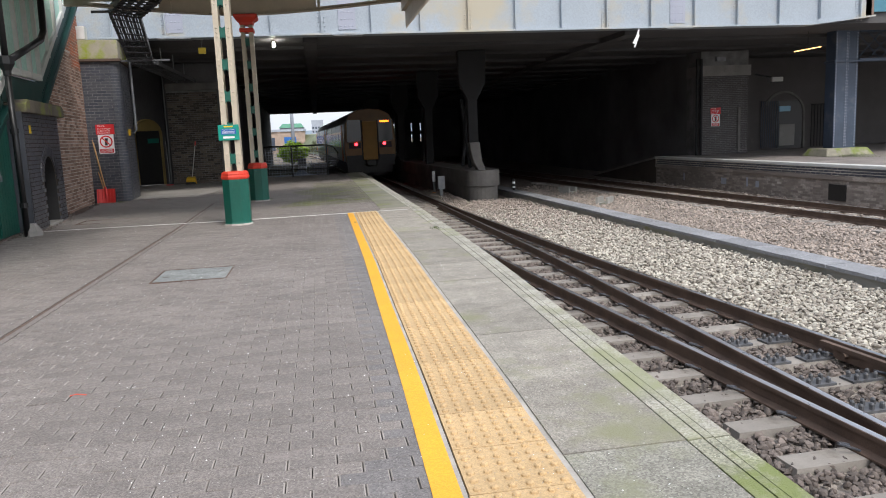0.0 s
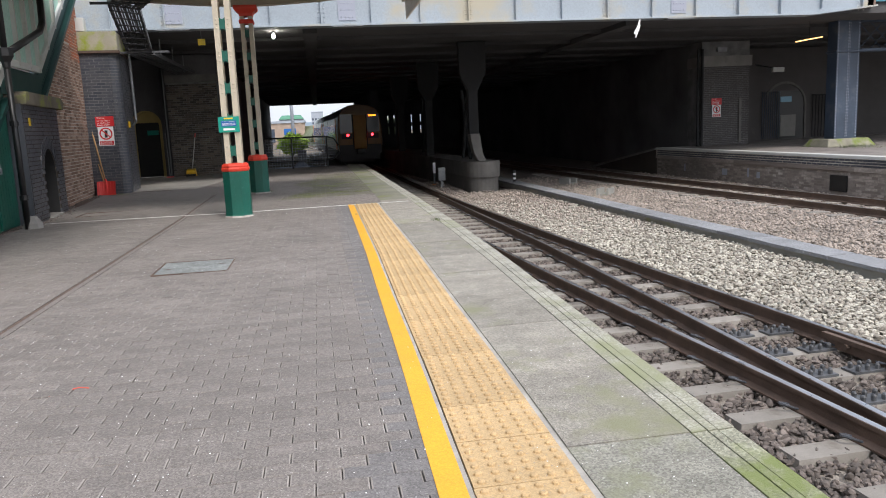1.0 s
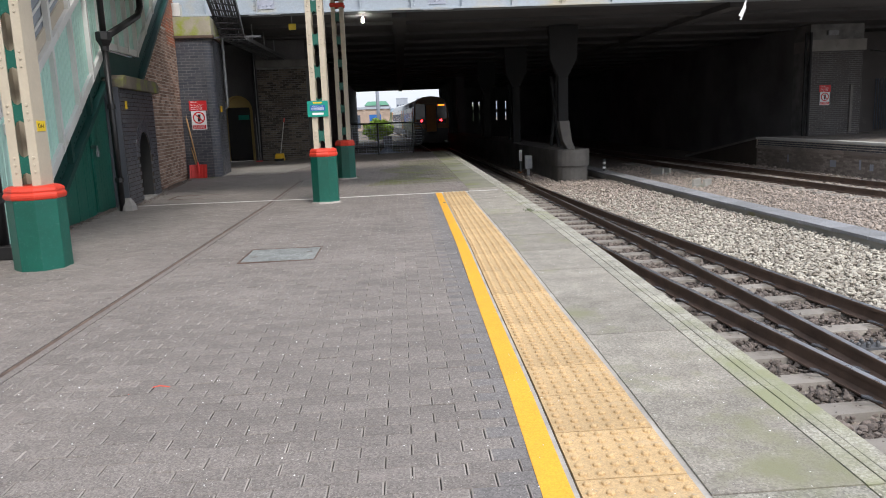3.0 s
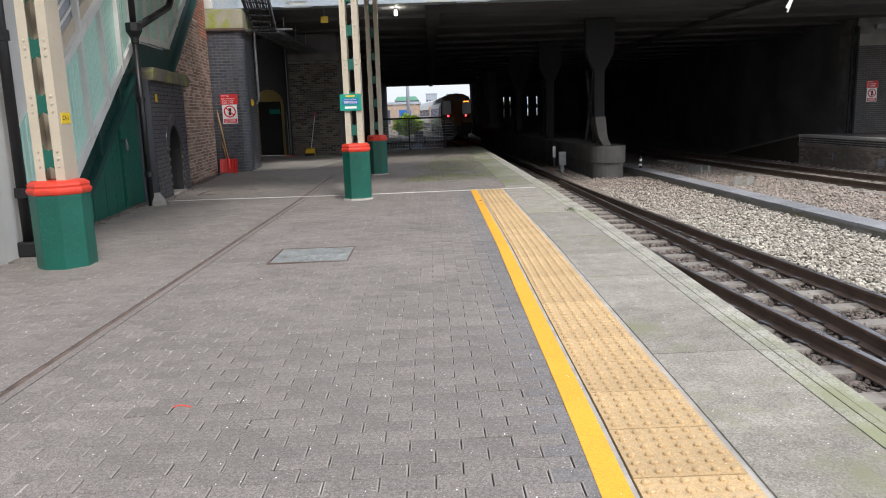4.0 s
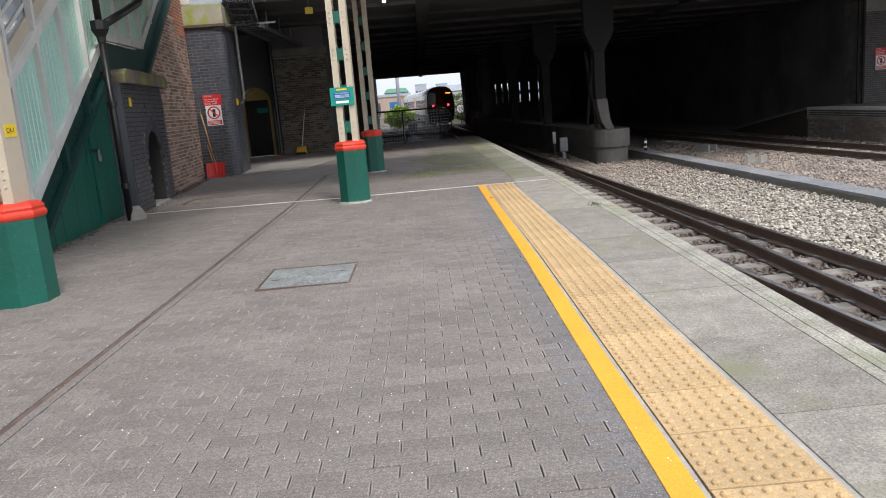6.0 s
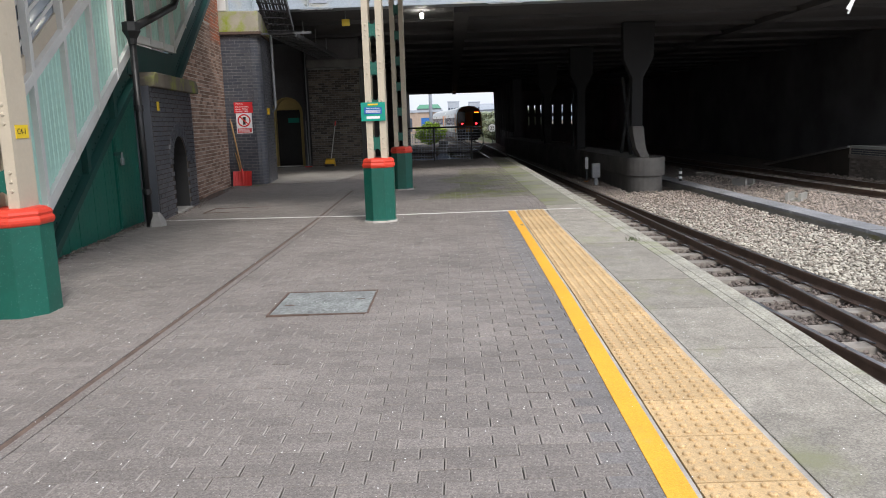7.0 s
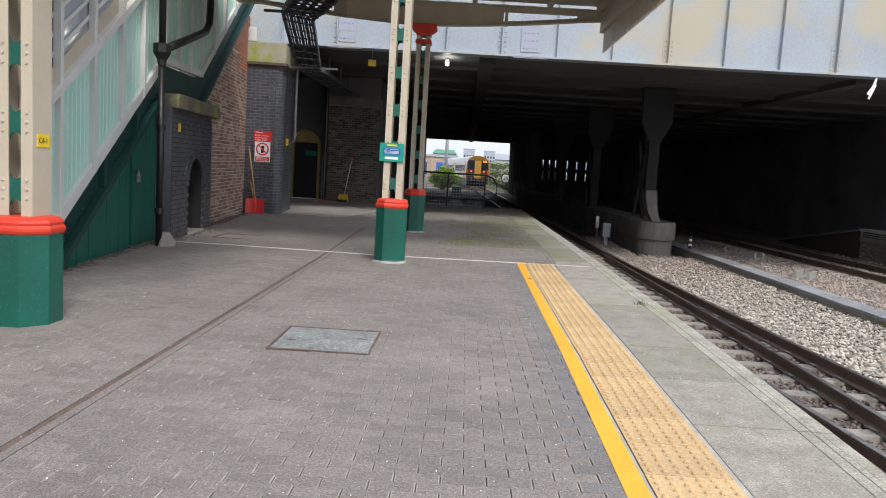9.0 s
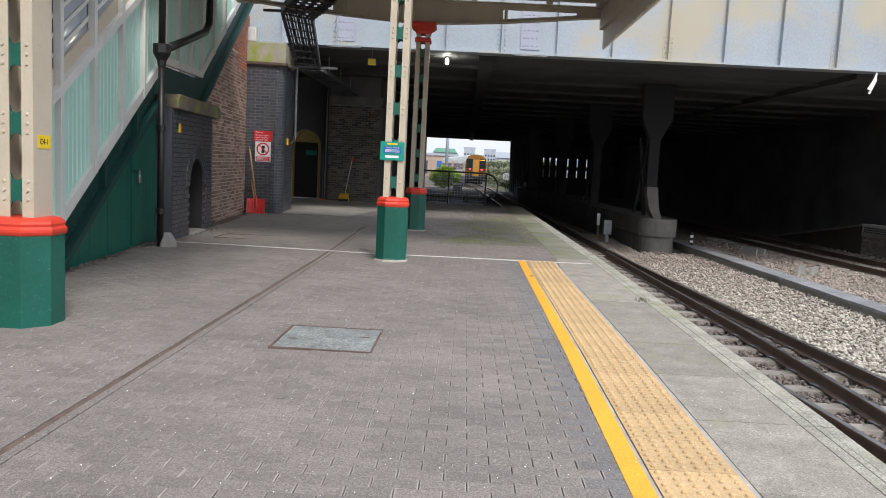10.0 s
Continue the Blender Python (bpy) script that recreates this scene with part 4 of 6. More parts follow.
# ---- loose things by the pillar ----
sh = thing("snow_shovel", -5.55, 20.95, -0.11, "red plastic snow shovel with long wooden handle leaning on the wall", "shovel")
g = Geo()
n = 8
for i in range(n):
    a, b = i / n, (i + 1) / n
    xa, xb = -0.23 + 0.46 * a, -0.23 + 0.46 * b
    ya, yb = 0.06 * (2 * a - 1) ** 2, 0.06 * (2 * b - 1) ** 2
    g.hexa([(xa, -ya, 0.0), (xb, -yb, 0.0), (xb, -yb + 0.07, 0.36), (xa, -ya + 0.07, 0.36)], [(xa, -ya + 0.015, 0.0), (xb, -yb + 0.015, 0.0), (xb, -yb + 0.085, 0.36), (xa, -ya + 0.085, 0.36)])
part("blade", g, REDPLASTIC, sh)
for k in range(5):
    x = -0.18 + 0.09 * k
    o = 0.06 * (x / 0.23) ** 2
    part("rib", Geo().hexa([(x - 0.008, -o - 0.012, 0.02), (x + 0.008, -o - 0.012, 0.02), (x + 0.008, -o + 0.055, 0.34), (x - 0.008, -o + 0.055, 0.34)], [(x - 0.008, -o + 0.004, 0.02), (x + 0.008, -o + 0.004, 0.02), (x + 0.008, -o + 0.072, 0.34), (x - 0.008, -o + 0.072, 0.34)]), REDPLASTIC, sh)
part("socket", Geo().tube([(0, 0.02, 0.12), (-0.02, 0.06, 0.42)], [0.035, 0.025], 8), REDPLASTIC, sh)
part("handle", Geo().tube([(-0.01, 0.05, 0.3), (-0.30, 0.22, 1.95)], 0.019, 8), TIMBER, sh, "pale wooden handle", smooth=True)
br = thing("broom", -5.62, 21.08, -0.11, "second wooden broom handle leaning beside the shovel", "broom")
part("handle", Geo().tube([(0.05, 0.0, 0.02), (-0.27, 0.12, 1.55)], 0.016, 8), TIMBER, br, smooth=True)
mp = thing("mop_bucket", -4.55, 28.25, -0.12, "yellow lobby dustpan with long pale handle against the brick wall", "dustpan")
part("pan", Geo().hexa([(-0.19, -0.12, 0), (0.19, -0.12, 0), (0.19, 0.15, 0), (-0.19, 0.15, 0)], [(-0.15, -0.02, 0.26), (0.15, -0.02, 0.26), (0.15, 0.15, 0.30), (-0.15, 0.15, 0.30)]), YELPLASTIC, mp, bevel=0.02)
part("mouth", Geo().box(-0.17, 0.17, -0.14, -0.115, 0.005, 0.11), BLACK, mp)
part("handle", Geo().tube([(0.02, 0.1, 0.2), (0.20, 0.28, 1.42)], 0.015, 8), WHITE, mp)
part("grip", Geo().tube([(0.20, 0.28, 1.40), (0.22, 0.30, 1.55)], 0.022, 8), REDPLASTIC, mp)
b2 = thing("squeegee", -5.28, 28.2, -0.12, "thin pole with red scraper by the door recess", "broom")
part("handle", Geo().tube([(0, 0, 0.05), (-0.06, 0.2, 1.6)], 0.014, 6), STEEL, b2)
part("head", Geo().box(-0.12, 0.12, -0.04, 0.03, 0, 0.06), REDPLASTIC, b2)


def warning_sign(x, y, z, rz=0.0):
    s = thing("warning_sign", x, y, z, "red and white no-trespass warning sign on dark brick", "sign", "warning signs", rz)
    part("red_board", Geo().box(-0.225, 0.225, -0.012, 0, 0.50, 0.76), SIGNRED, s)
    part("white_board", Geo().box(-0.19, 0.19, -0.012, 0, 0.0, 0.495), SIGNWHITE, s)
    ring = Geo()
    for k in range(28):
        a, b = k * math.tau / 28, (k + 1) * math.tau / 28
        ring.hexa([(r * math.cos(t), -0.013, 0.315 + r * math.sin(t)) for r, t in ((0.125, a), (0.125, b), (0.158, b), (0.158, a))], [(r * math.cos(t), -0.017, 0.315 + r * math.sin(t)) for r, t in ((0.125, a), (0.125, b), (0.158, b), (0.158, a))])
    part("ring", ring, SIGNRED, s)
    part("symbol", Geo().hexa([(-0.035, -0.0135, 0.215), (0.03, -0.0135, 0.215), (0.045, -0.0135, 0.40), (-0.03, -0.0135, 0.40)], [(-0.035, -0.0155, 0.215), (0.03, -0.0155, 0.215), (0.045, -0.0155, 0.40), (-0.03, -0.0155, 0.40)]), SIGNBLACK, s)
    part("slash", Geo().hexa([(-0.105, -0.016, 0.40), (-0.085, -0.016, 0.42), (0.105, -0.016, 0.23), (0.085, -0.016, 0.21)], [(-0.105, -0.019, 0.40), (-0.085, -0.019, 0.42), (0.105, -0.019, 0.23), (0.085, -0.019, 0.21)]), SIGNRED, s)
    part("red_strip", Geo().box(-0.17, 0.17, -0.016, -0.0125, 0.02, 0.125), SIGNRED, s)
    for k in range(3):
        part("text_line", Geo().box(-0.15, 0.13, -0.019, -0.0165, 0.04 + 0.028 * k, 0.05 + 0.028 * k), SIGNWHITE, s)
    for k, t in enumerate(("Warning", "Do not trespass", "on the Railway", "Penalty \u00a31000")):
        words(t, 0.052, SIGNWHITE, s, pose(-0.19, -0.0135, 0.725 - 0.055 * k - (0.02 if k else 0), 90, 0, 0), "sign_lettering")
    return s


warning_sign(-5.46, 21.148, 1.17, 5.7)
warning_sign(16.35, 29.28, 1.16)
yb = thing("yellow_call_box", -5.03, 21.75, 1.62, "small yellow box fixed to the pillar's corner", "box")
part("box", Geo().box(-0.05, 0.06, -0.08, 0.08, 0, 0.17), YELPLASTIC, yb, bevel=0.01)
pp = thing("conduit", -5.0, 22.6, -0.1, "grey steel conduit beside the pillar", "pipe")
part("pipe", Geo().tube([(0, 0, 1.9), (0, 0, 3.9)], 0.04, 8), STEEL, pp)
part("bend", Geo().tube([(0, 0, 1.9), (-0.08, 0, 1.8), (-0.15, 0, 1.8)], 0.03, 8), STEEL, pp)
ll = thing("bulkhead_lamp", -1.05, 23.0, 4.02, "lit white bulkhead lamp under the bridge", "lamp")
part("lens", Geo().box(-0.038, 0.038, -0.04, 0.04, 0.0, 0.13), LED, ll, bevel=0.02)
part("bracket", Geo().box(-0.03, 0.03, -0.03, 0.03, 0.13, 0.21), STEEL, ll)
yt = thing("beam_tag", -2.98, 22.3, 3.80, "yellow plate hanging under the girder", "sign")
part("plate", Geo().box(-0.1, 0.1, -0.01, 0.01, 0, 0.17), SIGNYEL, yt)
part("hanger", Geo().box(-0.01, 0.01, -0.005, 0.005, 0.17, 0.43), STEEL, yt)
wd = thing("hanging_scrap", 9.5, 21.62, 3.63, "torn white plastic scrap hanging below the girder", "scrap")
part("strip", Geo().hexa([(-0.10, 0, 0.10), (0.0, 0, 0.06), (0.10, 0.02, 0.30), (0.14, 0.02, 0.54), (0.10, 0.02, 0.54), (0.04, 0.01, 0.34)], [(-0.09, 0.03, 0.10), (0.01, 0.04, 0.07), (0.10, 0.05, 0.30), (0.14, 0.04, 0.54), (0.10, 0.04, 0.54), (0.04, 0.04, 0.34)]), SIGNWHITE, wd)
part("strip", Geo().hexa([(-0.04, 0.05, 0), (0.01, 0.05, -0.02), (0.14, 0.03, 0.34), (0.08, 0.03, 0.36)], [(-0.04, 0.06, 0), (0.01, 0.07, -0.02), (0.14, 0.05, 0.34), (0.08, 0.05, 0.36)]), SIGNWHITE, wd)

# ---- fence at the platform end ----
fe = thing("end_fence", 0, 29.5, -0.07, "black tubular platform-end fence with mesh and rounded end hoop", "fence")
part("top_rail", Geo().tube([(-2.0, 0, 1.17), (0.35, 0, 1.17), (0.62, 0, 1.08), (0.77, 0, 0.85), (0.77, 0, 0.55), (0.62, 0, 0.34), (0.35, 0, 0.27)], 0.03, 8), BLACK, fe, smooth=True)
part("bottom_rail", Geo().tube([(-2.0, 0, 0.27), (0.35, 0, 0.27)], 0.02, 6), BLACK, fe)
for x in (-2.0, -0.98, 0.35):
    part("post", Geo().tube([(x, 0, -0.05), (x, 0, 1.18)], 0.028, 8), BLACK, fe)
for k in range(23):
    part("mesh_wire", Geo().tube([(-1.95 + 0.1 * k, 0.0, 0.02), (-1.95 + 0.1 * k, 0, 1.15)], 0.0065, 4), WIRE, fe)
for k in range(12):
    part("mesh_wire", Geo().tube([(-2.0, 0.005, 0.06 + 0.1 * k), (0.36 if k < 3 else 0.7, 0.005, 0.06 + 0.1 * k)], 0.0065, 4), WIRE, fe)
hp = thing("sheeted_heap", -0.8, 31.5, -1.26, "dark blue sheeted heap of material behind the fence", "heap")
g = Geo()
nx, ny = 18, 8
vs = []
for j in range(ny + 1):
    for i in range(nx + 1):
        u, v = i / nx, j / ny
        h = 1.62 * math.sin(math.pi * min(1, max(0, u))) ** 0.4 * math.sin(math.pi * v) ** 0.35 * (0.82 + 0.3 * noise.noise(Vector((u * 5, v * 3, 1.7))))
        vs.append((-1.6 + 3.0 * u, -1.0 + 2.4 * v, h))
g.add(vs, [(j * (nx + 1) + i, j * (nx + 1) + i + 1, (j + 1) * (nx + 1) + i + 1, (j + 1) * (nx + 1) + i) for j in range(ny) for i in range(nx)])
part("sheet", g, BLUENET, hp)
bx = thing("trackside_cabinet", -0.7, 34.0, -1.26, "dark grey trackside cabinet beyond the fence", "cabinet")
part("body", Geo().box(-0.19, 0.19, -0.2, 0.2, 0, 1.72), DARKSTEEL, bx, bevel=0.02)
part("lid", Geo().box(-0.21, 0.21, -0.23, 0.23, 1.72, 1.77), DARKSTEEL, bx, bevel=0.01)

# ---- centre piers ----
pb = structure("pier_plinth", Geo(), CONCRETE, "long concrete pier plinth with rounded nose between the tracks")
def plinth(w, z0, z1, y0, y1):
    pts = [(5.86 + w * math.cos(a), y0 + w * (1 + math.sin(a))) for a in np.linspace(-math.pi, 0, 13)]
    pts = pts + [(5.86 + w - 0.055 * (y1 - y0), y1), (5.86 - w - 0.055 * (y1 - y0), y1)]
    return Geo().hexa([(x, y, z0) for x, y in pts], [(x, y, z1) for x, y in pts])


part("lower_course", plinth(0.56, -1.35, -0.60, 26.3, 58), PIERCON, pb)
part("upper_course", plinth(0.62, -0.595, -0.02, 26.2, 58), PIERCON, pb, bevel=0.02)


def pier(x, y, first):
    p = thing("bridge_pier", x, y, -0.03, "sooty steel bridge post, its shade painted in, with flared head on the plinth", "pier", "bridge piers")
    if first:
        pts = [(0.14, 0.0), (0.42, 0.0), (0.30, 0.30), (0.24, 0.75), (0.22, 1.0), (-0.14, 1.0), (-0.12, 0.75), (-0.02, 0.3)]
        part("foot_casing", Geo().hexa([(a, -0.25, b) for a, b in pts], [(a, 0.25, b) for a, b in pts]), PIERCON, p, "pale concrete casing round the foot", bevel=0.02)
    # post colour is kept this dark to hold the shade under the deck
    part("shaft", Geo().box(-0.14, 0.20, -0.14, 0.14, 1.0 if first else 0, 2.7), SOOTSHADE, p, bevel=0.01)
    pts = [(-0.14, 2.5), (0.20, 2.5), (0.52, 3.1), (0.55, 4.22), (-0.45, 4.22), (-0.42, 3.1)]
    part("head", Geo().hexa([(a, -0.16, b) for a, b in pts], [(a, 0.16, b) for a, b in pts]), SOOTSHADE, p, bevel=0.01)
    part("brace", Geo().tube([(-0.05, 0.3, 0.1), (-0.05, 1.6, 2.6)], 0.06, 6), SOOTSHADE, p)
    part("brace", Geo().tube([(-0.05, 1.7, 0.1), (-0.05, 0.4, 2.6)], 0.06, 6), SOOTSHADE, p)


for i in range(3):
    pier(5.55 - 0.42 * i, 26.9 + 8.0 * i, i == 0)
jb = thing("junction_box", 4.62, 28.6, -1.13, "grey junction box on a post beside the plinth", "box")
part("box", Geo().box(-0.14, 0.14, -0.1, 0.1, 0.35, 0.85), STEEL, jb, bevel=0.015)
part("leg", Geo().box(-0.05, 0.05, -0.04, 0.04, 0, 0.36), STEEL, jb)
wp = thing("marker_post", 4.58, 30.2, -1.13, "short white marker post with orange foot", "post")
part("post", Geo().box(-0.03, 0.03, -0.03, 0.03, 0.02, 0.8), DARKSTEEL, wp)
part("plate", Geo().box(-0.06, 0.06, -0.045, -0.031, 0.55, 0.98), SIGNWHITE, wp, bevel=0.008)
part("foot", Geo().box(-0.08, 0.08, -0.07, 0.07, 0, 0.12), TRAINORANGE, wp)

# ---- concrete cable trough along the middle ----
TROUGH = [(2, 7.76), (9, 7.68), (13, 7.55), (16, 7.42), (20, 7.33), (27, 7.12), (30, 7.05)]
tr = structure("cable_trough", ribbon(TROUGH, 2, 30, -0.21, 0.21, lambda x, y: -0.93, 1.0, 0.35), TROUGHCON, "long concrete cable trough along the ballast")
for k in range(28):
    y = 2.02 + k
    a, b = interp(TROUGH, y), interp(TROUGH, y + 0.97)
    part("trough_lid", Geo().hexa([(a - 0.25, y, -0.93), (a + 0.25, y, -0.93), (b + 0.25, y + 0.975, -0.93), (b - 0.25, y + 0.975, -0.93)], [(a - 0.25, y, -0.87 + random.uniform(-0.008, 0.008)), (a + 0.25, y, -0.87), (b + 0.25, y + 0.975, -0.87), (b - 0.25, y + 0.975, -0.87)]), TROUGHLID, tr)
bo = thing("bollard_marker", 7.13, 27.2, -0.86, "short black and white marker on the trough", "post")
part("post", Geo().tube([(0, 0, 0), (0, 0, 0.42)], 0.05, 8), BLACK, bo)
part("band", Geo().tube([(0, 0, 0.24), (0, 0, 0.32)], 0.056, 8), SIGNWHITE, bo)
part("band", Geo().tube([(0, 0, 0.08), (0, 0, 0.15)], 0.056, 8), SIGNWHITE, bo)


def ublock(x, y, rz):
    u = thing("trough_block", x, y, -1.12, "loose concrete trough block lying on the ballast", "block", "loose trough blocks", rz)
    pts = [(-0.2, 0), (0.2, 0), (0.2, 0.24), (-0.2, 0.24)]
    g = Geo()
    for a, b, c, d in ((-0.2, 0.2, 0.0, 0.07), (-0.2, -0.13, 0.07, 0.24), (0.13, 0.2, 0.07, 0.24)):
        g.box(a, b, -0.3, 0.3, c, d)
    part("body", g, PALECON, u)


ublock(9.35, 27.6, 22)
ublock(8.95, 22.8, -40)

# ---- tracks ----
def rail(table, y0, y1, off, name, step=1.5):
    prof = [(-0.075, -0.16), (0.075, -0.16), (0.075, -0.145), (0.012, -0.125), (0.012, -0.04), (0.036, -0.03), (0.036, 0.0), (-0.036, 0.0), (-0.036, -0.03), (-0.012, -0.04), (-0.012, -0.125), (-0.075, -0.145)]
    g, h = Geo(), Geo()
    n = int((y1 - y0) / step)
    ys = [y0 + (y1 - y0) * i / n for i in range(n + 1)]
    rings = [[(interp(table, y) + off + a, y, RAIL_Z + b - 0.003) for a, b in prof] for y in ys]
    o = 0
    for r in rings:
        g.v += r
    m = len(prof)
    for i in range(n):
        for k in range(m):
            g.f.append((i * m + k, i * m + (k + 1) % m, (i + 1) * m + (k + 1) % m, (i + 1) * m + k))
    g.f.append(tuple(range(m)))
    for p, q in zip(ys, ys[1:]):
        a, b = interp(table, p) + off, interp(table, q) + off
        h.hexa([(a - 0.026, p, RAIL_Z - 0.003), (a + 0.026, p, RAIL_Z - 0.003), (b + 0.026, q, RAIL_Z - 0.003), (b - 0.026, q, RAIL_Z - 0.003)], [(a - 0.026, p, RAIL_Z), (a + 0.026, p, RAIL_Z), (b + 0.026, q, RAIL_Z), (b - 0.026, q, RAIL_Z)])
    ob = structure(name, g, RUST, "rusty steel running rail with polished head")
    part("rail_head", h, RAILTOP, ob)
    return ob


r1 = rail(TRACK, -8, 180, -0.73, "rail_1")
r2 = rail(TRACK, -8, 180, 0.73, "rail_2")
SWITCH = [(0, 3.87), (3, 3.89), (4.5, 3.90), (7.5, 3.94), (10, 3.955), (12, 3.98), (13.6, 3.97), (15.5, 3.93), (18, 3.88), (21.4, 3.82), (24, 3.78)]
r3 = rail(SWITCH, 0.5, 24, 0.0, "rail_3")
r4 = rail(FARTRACK, -8, 83, -0.73, "rail_4")
r5 = rail(FARTRACK, -8, 83, 0.73, "rail_5")
wing = part("check_rail", ribbon(TRACK, -2.0, 6.65, 0.60, 0.655, lambda x, y: RAIL_Z - 0.012, 1, 0.045), RUST, r2, "short bolted check rail")
part("check_rail_web", ribbon(TRACK, -2.0, 6.6, 0.62, 0.64, lambda x, y: RAIL_Z - 0.05, 1, 0.10), RUST, wing)
for k in range(7):
    y = 6.3 - 0.62 * k
    part("rail_bolt", Geo().tube([(interp(TRACK, y) + 0.575, y, RAIL_Z - 0.08), (interp(TRACK, y) + 0.63, y, RAIL_Z - 0.08)], 0.028, 6), RUST, wing)

sl = Geo().hexa([(-1.35, -0.13, -0.16), (1.35, -0.13, -0.16), (1.35, 0.13, -0.16), (-1.35, 0.13, -0.16)], [(-1.33, -0.11, 0), (1.33, -0.11, 0), (1.33, 0.11, 0), (-1.33, 0.11, 0)]).mesh("sleeper")
sl.materials.append(SLEEPER)
track = bpy.data.objects["ballast"]
for table, par, y0, y1 in ((TRACK, track, 0.6, 40), (FARTRACK, bpy.data.objects["ballast_2"], 2, 34)):
    y = y0
    while y < y1:
        ob = new("sleeper", sl)
        ob.parent = par
        ob.matrix_basis = pose(interp(table, y) + random.uniform(-0.03, 0.03), y, RAIL_Z - 0.162, 0, 0, 2.5 + random.uniform(-0.6, 0.6))
        y += 0.66
cg = Geo()
for s in (-1, 1):
    cg.tube([(s * 0.05, -0.05, 0.012), (s * 0.10, -0.05, 0.035), (s * 0.15, -0.045, 0.055), (s * 0.175, 0.0, 0.055), (s * 0.155, 0.045, 0.045), (s * 0.11, 0.045, 0.035), (s * 0.08, 0.02, 0.03)], 0.011, 6)
clip = cg.mesh("rail_clip")
clip.materials.append(CLIP)
for r, off, table in ((r1, -0.73, TRACK), (r2, 0.73, TRACK), (r3, 0, SWITCH)):
    y = 0.6
    while y < 22:
        ob = new("rail_clip", clip)
        ob.parent = r
        ob.matrix_basis = pose(interp(table, y) + off, y, RAIL_Z - 0.155)
        y += 0.66
bolt = Geo().box(-0.16, 0.16, -0.09, 0.09, 0, 0.02)
for x in (-0.1, 0, 0.1):
    for y in (-0.05, 0.05):
        bolt.lathe([(0.022, 0.02), (0.022, 0.06), (0.012, 0.075)], 6, x, y)
bolt = bolt.mesh("chair_plate")
bolt.materials.append(DARKSTEEL)
for k in range(6):
    for dx in (1.0, -0.35) if k > 1 else (1.0,):
        ob = new("chair_plate", bolt)
        ob.parent = r3
        ob.matrix_basis = pose(4.75 + (dx - 1) * 0.35, 3.9 + 0.66 * k, RAIL_Z - 0.16, 0, 0, 3)

# crushed stone
ico = [(-0.52, 0.0, 0.85), (0.52, 0.0, 0.85), (-0.52, 0.0, -0.85), (0.52, 0.0, -0.85), (0.0, 0.85, 0.52), (0.0, 0.85, -0.52), (0.0, -0.85, 0.52), (0.0, -0.85, -0.52), (0.85, 0.52, 0.0), (-0.85, 0.52, 0.0), (0.85, -0.52, 0.0), (-0.85, -0.52, 0.0)]
icf = [(0, 4, 1), (0, 9, 4), (9, 5, 4), (4, 5, 8), (4, 8, 1), (8, 10, 1), (8, 3, 10), (5, 3, 8), (5, 2, 3), (2, 7, 3), (7, 10, 3), (7, 6, 10), (7, 11, 6), (11, 0, 6), (0, 1, 6), (6, 1, 10), (9, 0, 11), (9, 11, 2), (9, 2, 5), (7, 2, 11)]
rng = np.random.default_rng(5)


def stones(name, material, count, place, size, label):
    """Many angular stones in one mesh."""
    base = np.array(ico)
    shapes = [base * rng.uniform(0.65, 1.25, (12, 1)) * np.array([1, rng.uniform(0.6, 1.0), rng.uniform(0.5, 0.8)]) for _ in range(24)]
    V, F = [], []
    F0 = np.array(icf)
    for i in range(count):
        x, y, z = place()
        s = size * rng.uniform(0.55, 1.25)
        a = rng.uniform(0, math.tau)
        c, n2 = math.cos(a), math.sin(a)
        p = shapes[i % 24] * s
        t = rng.uniform(-0.5, 0.5)
        q = np.stack([c * p[:, 0] - n2 * p[:, 1], n2 * p[:, 0] + c * p[:, 1], p[:, 2] + t * p[:, 0]], 1) + (x, y, z)
        V.append(q)
        F.append(F0 + 12 * i)
    V, F = np.concatenate(V), np.concatenate(F)
    me = bpy.data.meshes.new(name)
    me.from_pydata(V.tolist(), [], F.tolist())
    me.materials.append(material)
    ob = new(name, me)
    return tagged(ob, label, "ballast", "", "stuff")


def near_bed():
    y = 1.0 + 25 * rng.beta(1.0, 1.9)
    return interp(TRACK, y) + rng.uniform(-2.45, 1.15), y, -1.117 + rng.uniform(0, 0.035)


def mid_bed():
    y = 3.5 + 21 * rng.beta(1.0, 1.7)
    if rng.uniform() < (y - 15) / 9:
        y = 3.5 + rng.uniform(0, 11)
    return rng.uniform(interp(TRACK, y) + 1.1, interp(TROUGH, y) - 0.23), y, -1.12 + 0.10 * rng.uniform(0, 1)


def back_bed():
    y = 14 + 18 * rng.beta(1.4, 1.5)
    lim = interp(TROUGH, y) - 0.23 if y < 26 else 5.1
    return rng.uniform(interp(TRACK, y) + 1.0, lim), y, -1.12 + 0.09 * rng.uniform(0, 1)


def far_bed():
    y = 7 + 25 * rng.beta(1.1, 1.6)
    return rng.uniform(interp(TROUGH, y) + 0.25, 14.2), y, -1.12 + rng.uniform(0, 0.05)


stones("track_stones", STONE, 26000, near_bed, 0.036, "brown-grey angular ballast stones round the rails")
stones("pale_stones", STONE_PALE, 30000, mid_bed, 0.036, "pale grey-green ballast stones between the tracks")
stones("brown_stones", STONE_WARM, 9000, back_bed, 0.036, "brown-grey ballast stones before the pier")
stones("far_stones", STONE_WARM, 24000, far_bed, 0.038, "warm pinkish-grey ballast stones by the far track")

